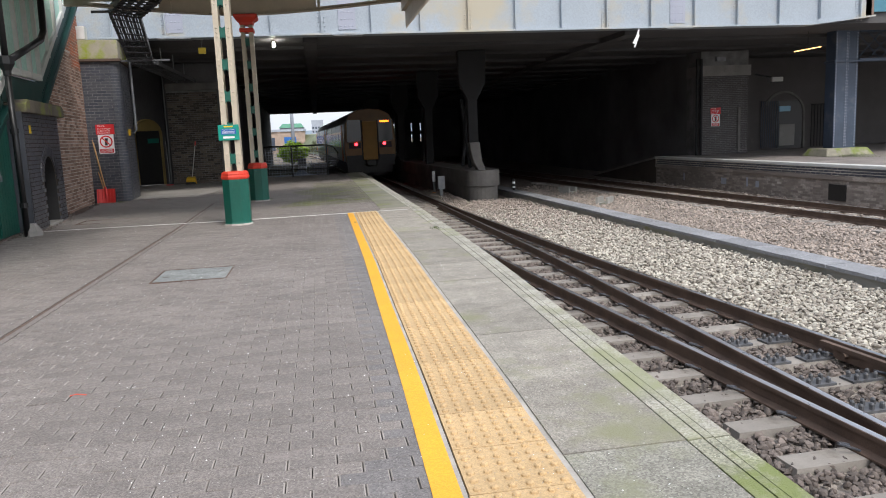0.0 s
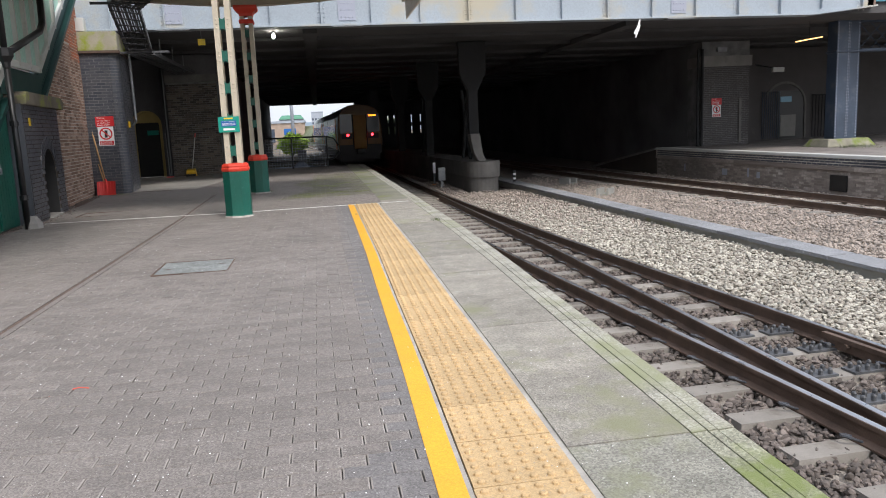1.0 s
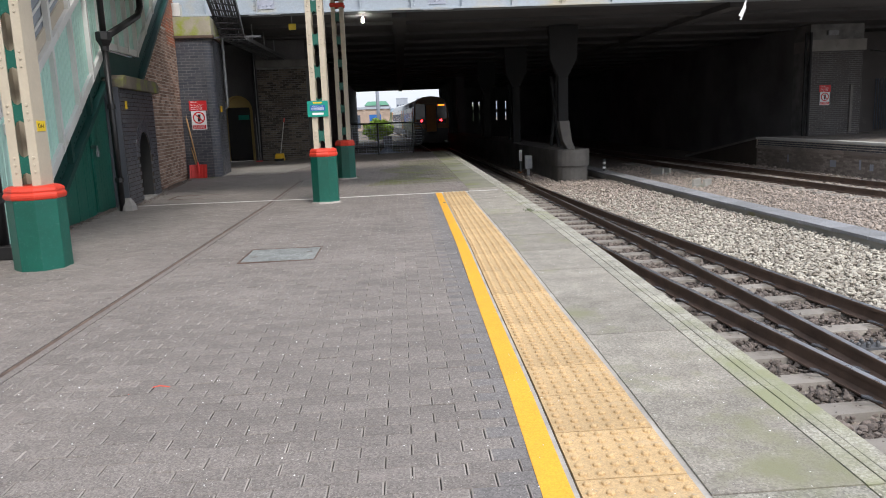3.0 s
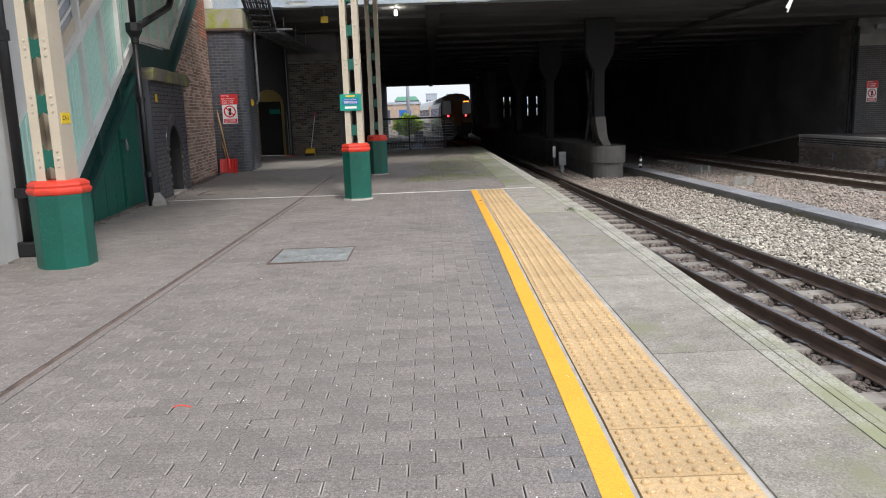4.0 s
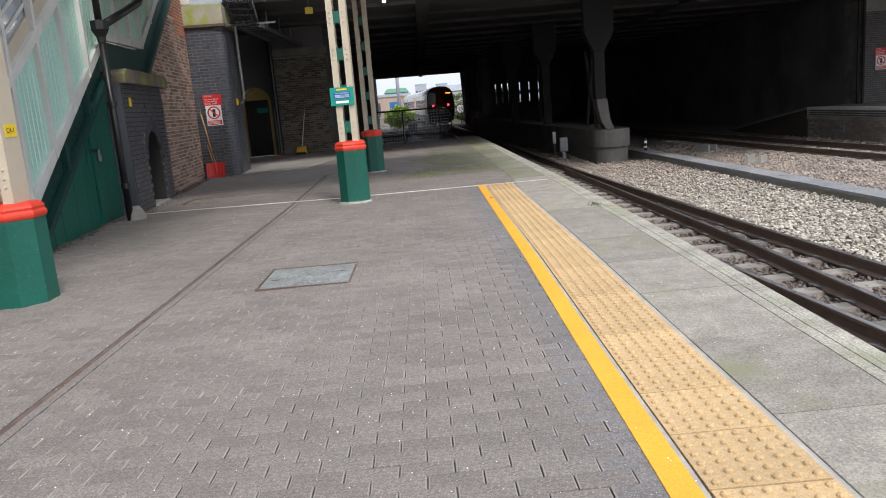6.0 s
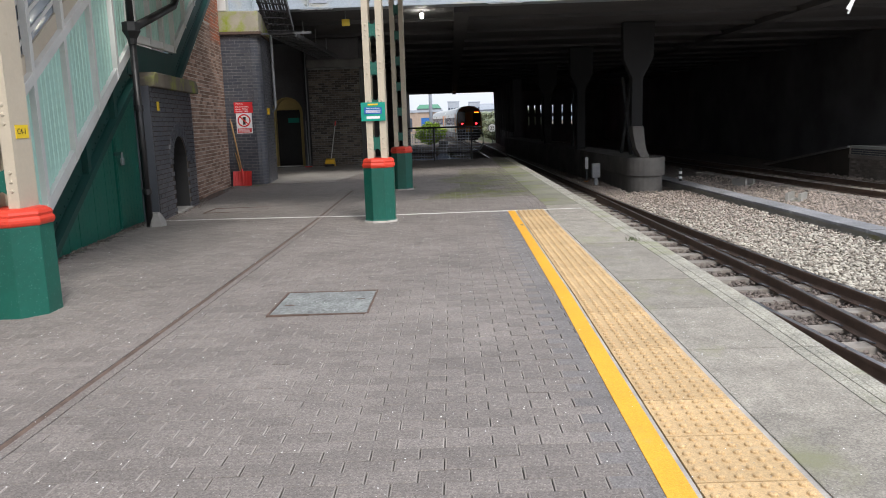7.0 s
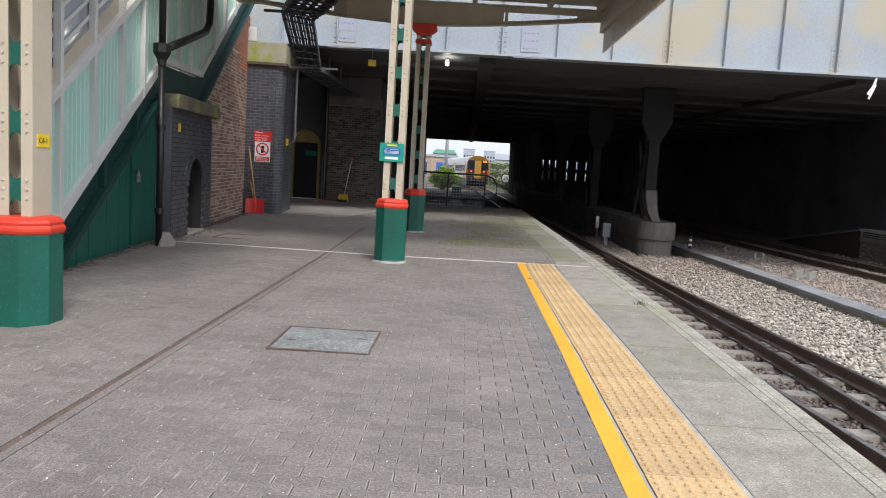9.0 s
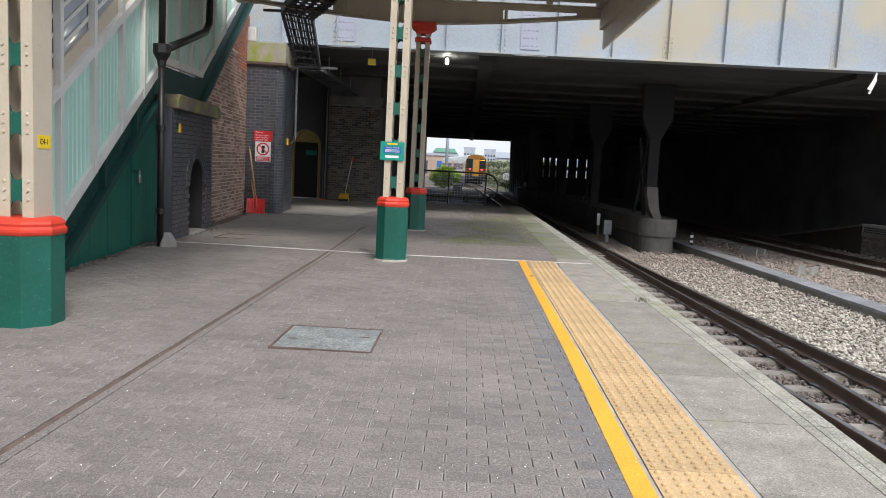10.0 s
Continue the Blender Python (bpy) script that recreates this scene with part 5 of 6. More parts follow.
# ---- far platform ----
FEDGE = [(2, 15.3), (17, 14.36), (29.8, 13.98)]
fp = structure("platform_far", Geo().hexa([(14.36 + 0.89, 2, -1.3), (14.36, 17, -1.3), (13.98, 29.8, -1.3), (32, 29.8, -1.3), (32, 2, -1.3)], [(14.36 + 0.89, 2, -0.06), (14.36, 17, -0.06), (13.98, 29.8, -0.06), (32, 29.8, -0.06), (32, 2, -0.06)]), FACEBRICK, "opposite platform with sooty brick face")
part("paving", Geo().hexa([(15.6, 2, -0.058), (14.7, 17, -0.058), (14.3, 29.8, -0.058), (32, 34, -0.058), (32, 2, -0.058)], [(15.6, 2, -0.004), (14.7, 17, -0.004), (14.3, 29.8, -0.004), (32, 34, -0.004), (32, 2, -0.004)]), PLATFAR, fp)
k = 0
y = 4.0
while y < 29.7:
    e = min(y + 0.9, 29.8)
    a, b = interp(FEDGE, y), interp(FEDGE, e)
    part("coping_slab", Geo().hexa([(a - 0.045, y + 0.006, -0.07), (a + 0.35, y + 0.006, -0.07), (b + 0.35, e, -0.07), (b - 0.045, e, -0.07)], [(a - 0.045, y + 0.006, 0.01), (a + 0.35, y + 0.006, 0.01), (b + 0.35, e, 0.01), (b - 0.045, e, 0.01)]), WHITE, fp)
    y += 0.9
for z0, z1, d in ((-0.42, -0.30, 0.05), (-0.30, -0.06, 0.02)):
    part("string_course", ribbon(FEDGE, 4, 29.8, -d, 0.1, lambda x, y, z1=z1: z1, 3, z1 - z0), FACEBRICK if d > 0.04 else BRICKBED, fp)
tagged(part("brickwork", bricks(Geo(), 12, 29.7, -1.12, -0.43, lambda u, z, d: (interp(FEDGE, u) - d, u, z), skip=lambda u, z: 18.6 < u < 19.3 and z < -0.52), FACEBRICK, fp), kind="stuff")
tagged(part("edge_brickwork", bricks(Geo(), 12, 29.7, -0.29, -0.07, lambda u, z, d: (interp(FEDGE, u) - 0.02 - d, u, z), gap=0.022), ENGBRICK, fp), kind="stuff")
# flat black plate painted as the dark inside of a recess
part("hole", Geo().box(14.27, 14.31, 18.6, 19.3, -1.0, -0.55), SIGNBLACK, fp)
part("ramp", Geo().hexa([(13.98, 29.8, -1.3), (13.9, 36.9, -1.3), (15.7, 36.9, -1.3), (15.7, 29.8, -1.3)], [(13.98, 29.8, -0.05), (13.9, 36.9, -1.08), (15.7, 36.9, -1.08), (15.7, 29.8, -0.05)]), SOOTBRICK, fp)
part("ramp_coping", Geo().hexa([(13.88, 29.8, -0.07), (13.8, 36.9, -1.12), (14.3, 36.9, -1.12), (14.35, 29.8, -0.07)], [(13.88, 29.8, 0.0), (13.8, 36.9, -1.03), (14.3, 36.9, -1.03), (14.35, 29.8, 0.0)]), CONCRETE, fp)
for k, (y, w, h) in enumerate(((22.6, 0.18, 0.2), (23.2, 0.1, 0.3), (24.5, 0.35, 0.22), (27.4, 0.08, 0.28))):
    part("graffiti_bar", Geo().box(interp(FEDGE, y) - 0.02, interp(FEDGE, y) - 0.012, y, y + w, -0.85, -0.85 + h), SPLICE, fp)

fw = thing("far_pier_wall", 16.8, 29.3, 0.0, "sooty brick bridge wall on the opposite platform", "wall")
part("core", Geo().box(-1.1, 1.0, 0, 1.2, -0.1, 4.2), DARKBED, fw)
tagged(part("brickwork", bricks(Geo(), -1.09, 0.99, 0.0, 3.2, lambda u, z, d: (u, -d, z)), BLACKBRICK, fw), kind="stuff")
part("concrete_band", Geo().box(-1.12, 1.1, -0.05, 1.2, 3.2, 3.62), CONCRETE, fw)
part("corner_strip", Geo().box(0.55, 0.65, -0.06, 0.0, 0.1, 1.9), PIERCON, fw)
part("conduit", Geo().tube([(-1.12, -0.08, 0), (-1.12, -0.08, 3.9)], 0.05, 6), SOOTSHADE, fw)
part("conduit", Geo().tube([(-1.28, -0.02, 0), (-1.28, -0.02, 3.9)], 0.05, 6), SOOTSHADE, fw)
part("floodlight", Geo().box(-0.5, -0.1, -0.18, -0.05, 3.78, 3.95), STEEL, fw)
dw = thing("far_door_wall", 22, 33, 0, "dark station wall with arched gateway on the opposite platform", "wall")
part("wall", Geo().box(-4.2, 9, 0, 0.5, -0.1, 4.2), BLACKBRICK, dw)
ring = Geo()
for k in range(14):
    a, b = math.pi * 0.15 + (math.pi * 0.85) * k / 14, math.pi * 0.15 + math.pi * 0.85 * (k + 1) / 14
    ring.hexa([(-0.1 - r * math.cos(t), -0.01, 1.55 + r * math.sin(t)) for r, t in ((1.0, a), (1.0, b), (1.1, b), (1.1, a))], [(-0.1 - r * math.cos(t), -0.06, 1.55 + r * math.sin(t)) for r, t in ((1.0, a), (1.0, b), (1.1, b), (1.1, a))])
ring.box(0.9, 1.0, -0.06, -0.01, 0.0, 1.55)
part("arch_trim", ring, PIERCON, dw)
part("arch_door", Geo().box(-0.5, 0.85, -0.03, 0.02, 0, 2.2), BLACK, dw)
part("exit_sign", Geo().box(-0.35, 0.2, -0.09, -0.04, 1.7, 1.95), EXIT, dw, "dim lit exit sign")
part("notice_board", Geo().box(-0.35, 0.45, -0.08, -0.04, 0.1, 1.1), CONCRETE, dw)
for k in range(9):
    part("gate_bar", Geo().tube([(-1.3 + 0.11 * k, -0.1, 0.02), (-1.3 + 0.11 * k, -0.1, 2.2)], 0.02, 6), BLUESTEEL, dw)
for k in range(9):
    part("gate_bar", Geo().tube([(1.3 + 0.16 * k, -0.1, 0.02), (1.3 + 0.16 * k, -0.1, 2.0)], 0.022, 6), SOOTSHADE, dw)
part("gate_rail", Geo().box(1.25, 2.65, -0.12, -0.08, 1.95, 2.0), SOOTSHADE, dw)
cc = thing("security_camera", 20.4, 31.2, 3.0, "white security camera on a bracket", "camera")
part("body", Geo().box(-0.35, 0.2, -0.09, 0.09, 0, 0.2), WHITE, cc, bevel=0.02)
part("arm", Geo().tube([(0, 0.05, 0.15), (0, 1.8, 0.45)], 0.03, 6), STEEL, cc)
ft = thing("tube_light", 16.6, 23.6, 3.55, "lit fluorescent tube hanging under the far canopy", "lamp")
part("tube", Geo().tube([(-0.60, 0, 0), (0.60, 0.3, 0.17)], 0.02, 8), TUBE, ft)
part("hanger", Geo().tube([(0, 0.15, 0.1), (0, 0.15, 0.75)], 0.012, 5), BLACK, ft)
bc = thing("steel_column", 18.12, 24.0, -0.01, "blue-grey riveted steel bridge column on a mossy concrete plinth", "column")
part("plinth", Geo().hexa([(-1.0, -0.7, 0), (0.85, -0.7, 0), (0.85, 0.7, 0), (-1.0, 0.7, 0)], [(-0.85, -0.5, 0.27), (0.7, -0.5, 0.27), (0.7, 0.5, 0.27), (-0.85, 0.5, 0.27)]), PLINTHCON, bc, "mossy concrete plinth", bevel=0.03)
g = Geo().box(-0.5, -0.02, -0.30, -0.27, 0.26, 4.45).box(-0.5, -0.47, -0.27, 0.2, 0.26, 4.45).box(-0.05, 0.0, -0.27, 0.2, 0.26, 4.45)
part("shaft", g, BLUESTEEL, bc)
# rivets paler than the shaft: wear, and their highlights put into the colour
g = Geo()
for k in range(41):
    for x in (-0.46, -0.07):
        g.rivet((x, -0.30, 0.35 + 0.1 * k), (0, -1, 0), 0.026)
tagged(part("rivet", g, SPLICE, bc, "worn rivet heads, paled for the highlights they catch"), kind="stuff")
g = Geo()
for k in range(41):
    for x in (0.07, 0.41):
        g.rivet((x, -0.18, 0.35 + 0.1 * k), (0, -1, 0), 0.026)
tagged(part("rivet", g, SPLICE, bc, "worn rivet heads, paled for the highlights they catch"), kind="stuff")
g = Geo().box(0.02, 0.46, -0.18, -0.15, 0.26, 4.45).box(0.43, 0.46, -0.15, 0.2, 0.26, 4.45)
part("shaft", g, BLUESTEEL, bc)
part("cap_angle", Geo().box(-0.56, 0.52, -0.35, 0.22, 3.17, 3.25), BLUESTEEL, bc, bevel=0.02)
part("cross_beam", Geo().box(0.5, 6, -0.2, 0.15, 3.2, 3.3), BLUESTEEL, bc)
part("cross_beam", Geo().box(0.5, 6, -0.2, 0.15, 4.2, 4.3), BLUESTEEL, bc)
for k in range(12):
    x = 0.55 + 0.45 * k
    part("lattice_bar", Geo().tube([(x, 0, 3.3), (x + 0.9, 0, 4.2)], 0.02, 4), BLUESTEEL, bc)
    part("lattice_bar", Geo().tube([(x + 0.9, 0.04, 3.3), (x, 0.04, 4.2)], 0.02, 4), BLUESTEEL, bc)
part("top_plate", Geo().box(-0.75, 0.75, -0.45, 0.4, 4.45, 4.6), BLUESTEEL, bc)
tb = thing("teal_girder", 19.5, 21.9, 4.3, "teal riveted footbridge girder end above the opposite platform", "girder")
part("plate", Geo().box(-2.0, 8, 0, 0.06, 0.25, 2.2), mat("teal_paint", (0.06, 0.20, 0.27), 0.5, var=0.15), tb)
part("bracket", Geo().box(-2.3, -2.02, -0.1, 0.3, 0.1, 2.2), mat("brown_paint", (0.22, 0.15, 0.12), 0.6), tb)

# ---- the train ----
def train_car(parent, y0, length, rear):
    w, zt = 1.36, 3.70
    prof = [(-1.30, 0.95), (-1.36, 1.4), (-1.36, 2.2), (-1.28, 2.95), (-1.05, 3.40), (-0.6, 3.63), (0, 3.70), (0.6, 3.63), (1.05, 3.40), (1.28, 2.95), (1.36, 2.2), (1.36, 1.4), (1.30, 0.95)]
    body = part("car_body", Geo().hexa([(a, y0, b) for a, b in prof], [(a, y0 + length, b) for a, b in prof]), TRAINSIDE, parent, "cream and silver carriage body", bevel=0.03)
    rp = [(a, b + 0.012) for a, b in prof[3:10]]
    g = Geo()
    for (a, za), (b, zb) in zip(rp, rp[1:]):
        g.hexa([(a, y0 + 0.4, za), (b, y0 + 0.4, zb), (b, y0 + length - 0.4, zb), (a, y0 + length - 0.4, za)], [(a, y0 + 0.4, za + 0.02), (b, y0 + 0.4, zb + 0.02), (b, y0 + length - 0.4, zb + 0.02), (a, y0 + length - 0.4, za + 0.02)])
    part("roof", g, TRAINROOF, parent)
    for s in (-1, 1):
        x0, x1 = sorted((s * 1.355, s * 1.372))
        for k in range(11):
            y = y0 + 2.4 + 1.75 * k
            part("side_window", Geo().box(x0, x1, y, y + 1.3, 1.75, 2.55), TRAINGLASS, parent)
        for y in (y0 + 1.0, y0 + length - 2.0):
            part("side_door", Geo().box(x0, x1, y, y + 1.0, 1.0, 2.9), TRAINORANGE, parent, "orange side door")
    part("underframe", Geo().box(-1.2, 1.2, y0 + 0.3, y0 + length - 0.3, 0.35, 0.95), TRAINDARK, parent)
    for yy in (y0 + 3.5, y0 + length - 3.5):
        part("bogie", Geo().box(-1.1, 1.1, yy - 1.6, yy + 1.6, 0.12, 0.5), TRAINDARK, parent)
        for d in (-1.2, 1.2):
            for s in (-0.75, 0.75):
                part("wheel", Geo().tube([(s - 0.06, yy + d, 0.42), (s + 0.06, yy + d, 0.42)], 0.42, 14), TRAINDARK, parent)
    if not rear:
        return
    face = [(a * 0.985, b) for a, b in prof]
    part("end_panel", Geo().hexa([(a, y0 - 0.10, b) for a, b in face], [(a, y0 + 0.02, b) for a, b in face]), TRAINYEL, parent, "yellow warning end", bevel=0.03)
    for s in (-1, 1):
        a, b = sorted((s * 0.46, s * 1.20))
        part("cab_window", Geo().hexa([(a, y0 - 0.12, 1.98), (b, y0 - 0.12, 2.05), (b * 0.97 if s > 0 else b, y0 - 0.12, 3.14), (a if s > 0 else a * 0.97, y0 - 0.12, 3.14)], [(a, y0 - 0.09, 1.98), (b, y0 - 0.09, 2.05), (b * 0.97 if s > 0 else b, y0 - 0.09, 3.14), (a if s > 0 else a * 0.97, y0 - 0.09, 3.14)]), TRAINGLASS, parent)
        part("lamp_panel", Geo().box(min(s * 0.48, s * 1.12), max(s * 0.48, s * 1.12), y0 - 0.13, y0 - 0.09, 1.66, 1.96), TRAINDARK, parent)
        part("tail_light", Geo().tube([(s * 0.74, y0 - 0.16, 1.88), (s * 0.74, y0 - 0.12, 1.88)], 0.08, 12), TAIL, parent, "glowing red tail light")
        part("buffer_bar", Geo().tube([(s * 0.42, y0 - 0.13, 1.1), (s * 0.42, y0 - 0.13, 3.1)], 0.04, 6), TRAINDARK, parent)
    part("gangway_door", Geo().box(-0.38, 0.38, y0 - 0.18, y0 - 0.09, 1.05, 3.05), mat("gangway_yellow", (0.40, 0.205, 0.03), 0.5, var=0.1), parent, "amber corridor door", bevel=0.02)
    part("destination_display", Geo().box(0.55, 1.02, y0 - 0.135, y0 - 0.125, 2.98, 3.07), DISPLAY, parent, "amber lit destination display")
    part("lower_skirt", Geo().box(-1.27, 1.27, y0 - 0.12, y0 + 0.1, 0.75, 1.30), TRAINDARK, parent)
    part("coupler", Geo().box(-0.25, 0.25, y0 - 0.45, y0, 0.75, 1.05), TRAINDARK, parent, bevel=0.03)


train = thing("passenger_train", 0, 0, RAIL_Z, "diesel train carriage with yellow end and lit red tail lights", "train")
train_car(train, 0, 22.5, True)
car2 = thing("train_carriage", 0, 0, RAIL_Z, "leading cream carriage of the departing train", "train")
train_car(car2, 0, 22.5, False)

# ---- beyond the tunnel ----
def bush(name, x, y, z, rx, ry, rz, count, leaf, material, label, cat="bush"):
    t = thing(name, x, y, z, label, cat)
    g = Geo()
    for k in range(9):
        a = k * 2.4
        g.tube([(0, 0, 0), (0.3 * rx * math.cos(a), 0.3 * ry * math.sin(a), rz * 0.6), (0.75 * rx * math.cos(a), 0.75 * ry * math.sin(a), rz * (1.0 + 0.3 * (k % 3)))], [0.05, 0.03, 0.01], 5)
    part("stem", g, BARK, t)
    g = Geo()
    for i in range(count):
        d = Vector(rng.normal(size=3))
        d.normalize()
        rad = rng.uniform(0.35, 1.0) ** 0.6 * (0.8 + 0.35 * noise.noise(d * 2.3))
        p = Vector((d.x * rx * rad, d.y * ry * rad, max(0.05, rz * (0.9 + d.z * rad))))
        u = Vector(rng.normal(size=3)).normalized() * leaf
        w = Vector(rng.normal(size=3)).normalized() * leaf * 0.5
        g.add([p - u, p + w, p + u, p - w], [(0, 1, 2, 3)])
    tagged(part("foliage", g, material, t), kind="stuff")
    return t


bush("bright_shrub", -2.75, 87.5, -1.26, 1.9, 1.4, 1.4, 5200, 0.2, LEAF, "bright green leafy shrub in daylight beyond the tunnel")
g = Geo()
ys3 = [85, 95, 105, 115, 130, 150, 180]
for p, q in zip(ys3, ys3[1:]):
    a, b = interp(TRACK, p) + 2.9, interp(TRACK, q) + 2.9
    g.hexa([(a, p, -1.3), (b, q, -1.3), (b + 6, q, -1.3), (a + 6, p, -1.3)], [(a + 3.6, p, 2.2), (b + 3.6, q, 2.6), (b + 5, q, 2.7), (a + 5, p, 2.3)])
structure("embankment", g, LEAF2, "pale grassy railway bank beside the line")
proto = None
for k in range(40):
    y = 87 + 1.7 * k
    j = k % 3
    m = pose(interp(TRACK, y) + 3.5 + 1.3 * j + rng.uniform(-0.4, 0.4), y, -1.0 + 1.05 * j, 0, 0, rng.uniform(0, 360))
    if proto is None:
        proto = bush("scrub", 0, 0, 0, 1.2, 1.4, 0.7, 420, 0.17, LEAF2, "dull green scrub on the railway bank")
        tagged(proto, group="bank scrub")
        proto.matrix_basis = m
    else:
        copy_thing(proto, m)
s25 = thing("speed_sign", 4.15, 87.0, -1.26, "round white speed sign with black 25", "sign")
part("post", Geo().tube([(0, 0, 0), (0, 0, 2.1)], 0.05, 8), STEEL, s25)
part("rim", Geo().tube([(0, -0.04, 1.65), (0, -0.06, 1.65)], 0.50, 28), SIGNBLACK, s25)
part("disc", Geo().tube([(0, -0.055, 1.65), (0, -0.07, 1.65)], 0.44, 28), SIGNWHITE, s25)
words("25", 0.55, SIGNBLACK, s25, pose(0, -0.075, 1.65, 90, 0, 0), "sign_lettering", "CENTER")
ml = thing("lamp_mast", -3.0, 101, -1.26, "tall grey steel lighting mast", "mast")
part("mast", Geo().tube([(0, 0, 0), (0, 0, 14)], [0.24, 0.21], 12), HOUSEPALE, ml, smooth=True)
part("base", Geo().box(-0.5, 0.5, -0.5, 0.5, 0, 0.4), CONCRETE, ml)
wh = thing("brick_warehouse", -16, 170, -1.26, "long pale brick railway building with blue doors", "building")
part("wall", Geo().box(-20, 13.5, 0, 14, 0, 4.9), HOUSEBRICK, wh)
part("cornice", Geo().box(-20.2, 13.7, -0.3, 14.2, 4.6, 5.1), HOUSEPALE, wh)
for k in range(6):
    x = -14 + 4.6 * k
    part("doorway", Geo().box(x, x + 2.6, -0.06, 0, 0.5, 3.4), SIGNBLUE if k % 2 else BLUESTEEL, wh)
    part("pier", Geo().box(x + 3.2, x + 3.8, -0.25, 0, 0, 4.6), HOUSEBRICK, wh)
gr = thing("green_roofed_shed", -6.2, 200, -1.26, "shed with a bright green roof beyond the yard", "building")
part("wall", Geo().box(-3, 3, 0, 12, 0, 5.9), HOUSEPALE, gr)
part("roof", Geo().hexa([(-3.2, -0.4, 5.9), (3.2, -0.4, 5.9), (3.2, 12.4, 5.9), (-3.2, 12.4, 5.9)], [(-2.4, 3, 7.0), (2.4, 3, 7.0), (2.4, 9, 7.0), (-2.4, 9, 7.0)]), ROOFGREEN, gr)


def tower(x, y, w, h):
    t = thing("tower_block", x, y, -1.26, "distant pale grey apartment tower", "building", "far towers")
    part("wall", Geo().box(-w / 2, w / 2, 0, w, 0, h), HOUSEPALE, t)
    n = int((h - 3) / 3)
    for i in range(n):
        for j in range(4):
            x0 = -w / 2 + w * (j + 0.2) / 4
            part("window", Geo().box(x0, x0 + w * 0.15, -0.05, 0, 2 + 3 * i, 3.6 + 3 * i), BLUESTEEL, t)
    part("parapet", Geo().box(-w / 2 - 0.2, w / 2 + 0.2, -0.2, w + 0.2, h, h + 0.6), HOUSEPALE, t)


tower(1.4, 600, 9, 17)
tower(18, 610, 9, 16.5)
hall = thing("curved_roof_hall", 34, 640, -1.26, "distant hall with a low blue-grey roof", "building")
part("wall", Geo().box(-26, 40, 0, 30, 0, 11), HOUSEPALE, hall)
part("roof", Geo().hexa([(-27, -1, 11), (41, -1, 11), (41, 31, 11), (-27, 31, 11)], [(-10, 8, 16), (34, 8, 16), (34, 22, 16), (-10, 22, 16)]), LOUVRE, hall)
g = Geo()
pts = [(x, 10 + 12 * noise.noise(Vector((x * 0.006, 3.1, 0))) + 6 * noise.noise(Vector((x * 0.02, 1.1, 0)))) for x in range(-500, 501, 25)]
for (a, za), (b, zb) in zip(pts, pts[1:]):
    g.hexa([(a, 800, -1.3), (b, 800, -1.3), (b, 800, 2 + za), (a, 800, 2 + za)], [(a, 860, -1.3), (b, 860, -1.3), (b, 860, 2 + za), (a, 860, 2 + za)])
structure("backdrop", g, HILL, "hazy blue distant hills")

# ---- platform details ----
mh = thing("manhole_cover", -1.345, 8.0, fz(-1.345, 8.0), "worn grey metal manhole cover in a rusty frame", "manhole")
g = Geo()
for x0, x1, y0, y1 in ((-0.372, 0.372, -0.372, -0.356), (-0.372, 0.372, 0.356, 0.372), (-0.372, -0.356, -0.356, 0.356), (0.356, 0.372, -0.356, 0.356)):
    g.box(x0, x1, y0, y1, -0.05, 0.004)
part("frame", g, RUSTFRAME, mh, "rusty steel frame")
part("cover", Geo().box(-0.352, 0.352, -0.352, 0.352, -0.05, 0.001), ZINC, mh, bevel=0.003)
for x in (-0.26, 0.26):
    part("lifting_slot", Geo().box(x - 0.035, x + 0.035, -0.012 + x * 0.3, 0.012 + x * 0.3, 0.0015, 0.003), RUSTFRAME, mh)
dn = structure("drain_channel", Geo(), JOINT, "narrow concrete drain slot along the platform")
DR = [(-6, -2.34), (13, -2.36), (18.2, -2.47)]
part("channel_side", ribbon(DR, -6, 18.2, -0.075, -0.022, lambda x, y: fz(x, y) + 0.003, 1.0, 0.04), PAVERS_FAR, dn)
part("channel_side", ribbon(DR, -6, 18.2, 0.022, 0.075, lambda x, y: fz(x, y) + 0.003, 1.0, 0.04), PAVERS_FAR, dn)
part("slot", ribbon(DR, -6, 18.2, -0.022, 0.022, lambda x, y: fz(x, y) - 0.004, 1.0, 0.02), RUSTFRAME, dn)
wl = structure("white_line", Geo(), WHITE_LINE, "worn white line across the platform")
LN = [(-4.9, 13.95), (-4.0, 13.88), (-1.67, 13.52), (0.4, 13.42), (1.53, 13.36)]
for (xa, ya), (xb, yb) in zip(LN, LN[1:]):
    n = 5
    for k in range(n):
        p, q = k / n, (k + 1) / n
        x0, x1, y0, y1 = xa + (xb - xa) * p, xa + (xb - xa) * q, ya + (yb - ya) * p, ya + (yb - ya) * q
        part("stroke", Geo().hexa([(x0, y0, fz(x0, y0)), (x1, y1, fz(x1, y1)), (x1, y1 + 0.06, fz(x1, y1)), (x0, y0 + 0.06, fz(x0, y0))], [(x0, y0, fz(x0, y0) + 0.004), (x1, y1, fz(x1, y1) + 0.004), (x1, y1 + 0.06, fz(x1, y1) + 0.004), (x0, y0 + 0.06, fz(x0, y0) + 0.004)]), WHITE_LINE, wl)
structure("recess_floor", Geo().hexa([(-6.9, 21.6, -0.16), (-3.3, 21.0, -0.16), (-2.3, 28.55, -0.16), (-6.9, 28.55, -0.16)], [(-6.9, 21.6, -0.108), (-3.3, 21.0, -0.072), (-2.3, 28.55, -0.072), (-6.9, 28.55, -0.108)]), APRON, "smooth worn concrete floor before the recess")
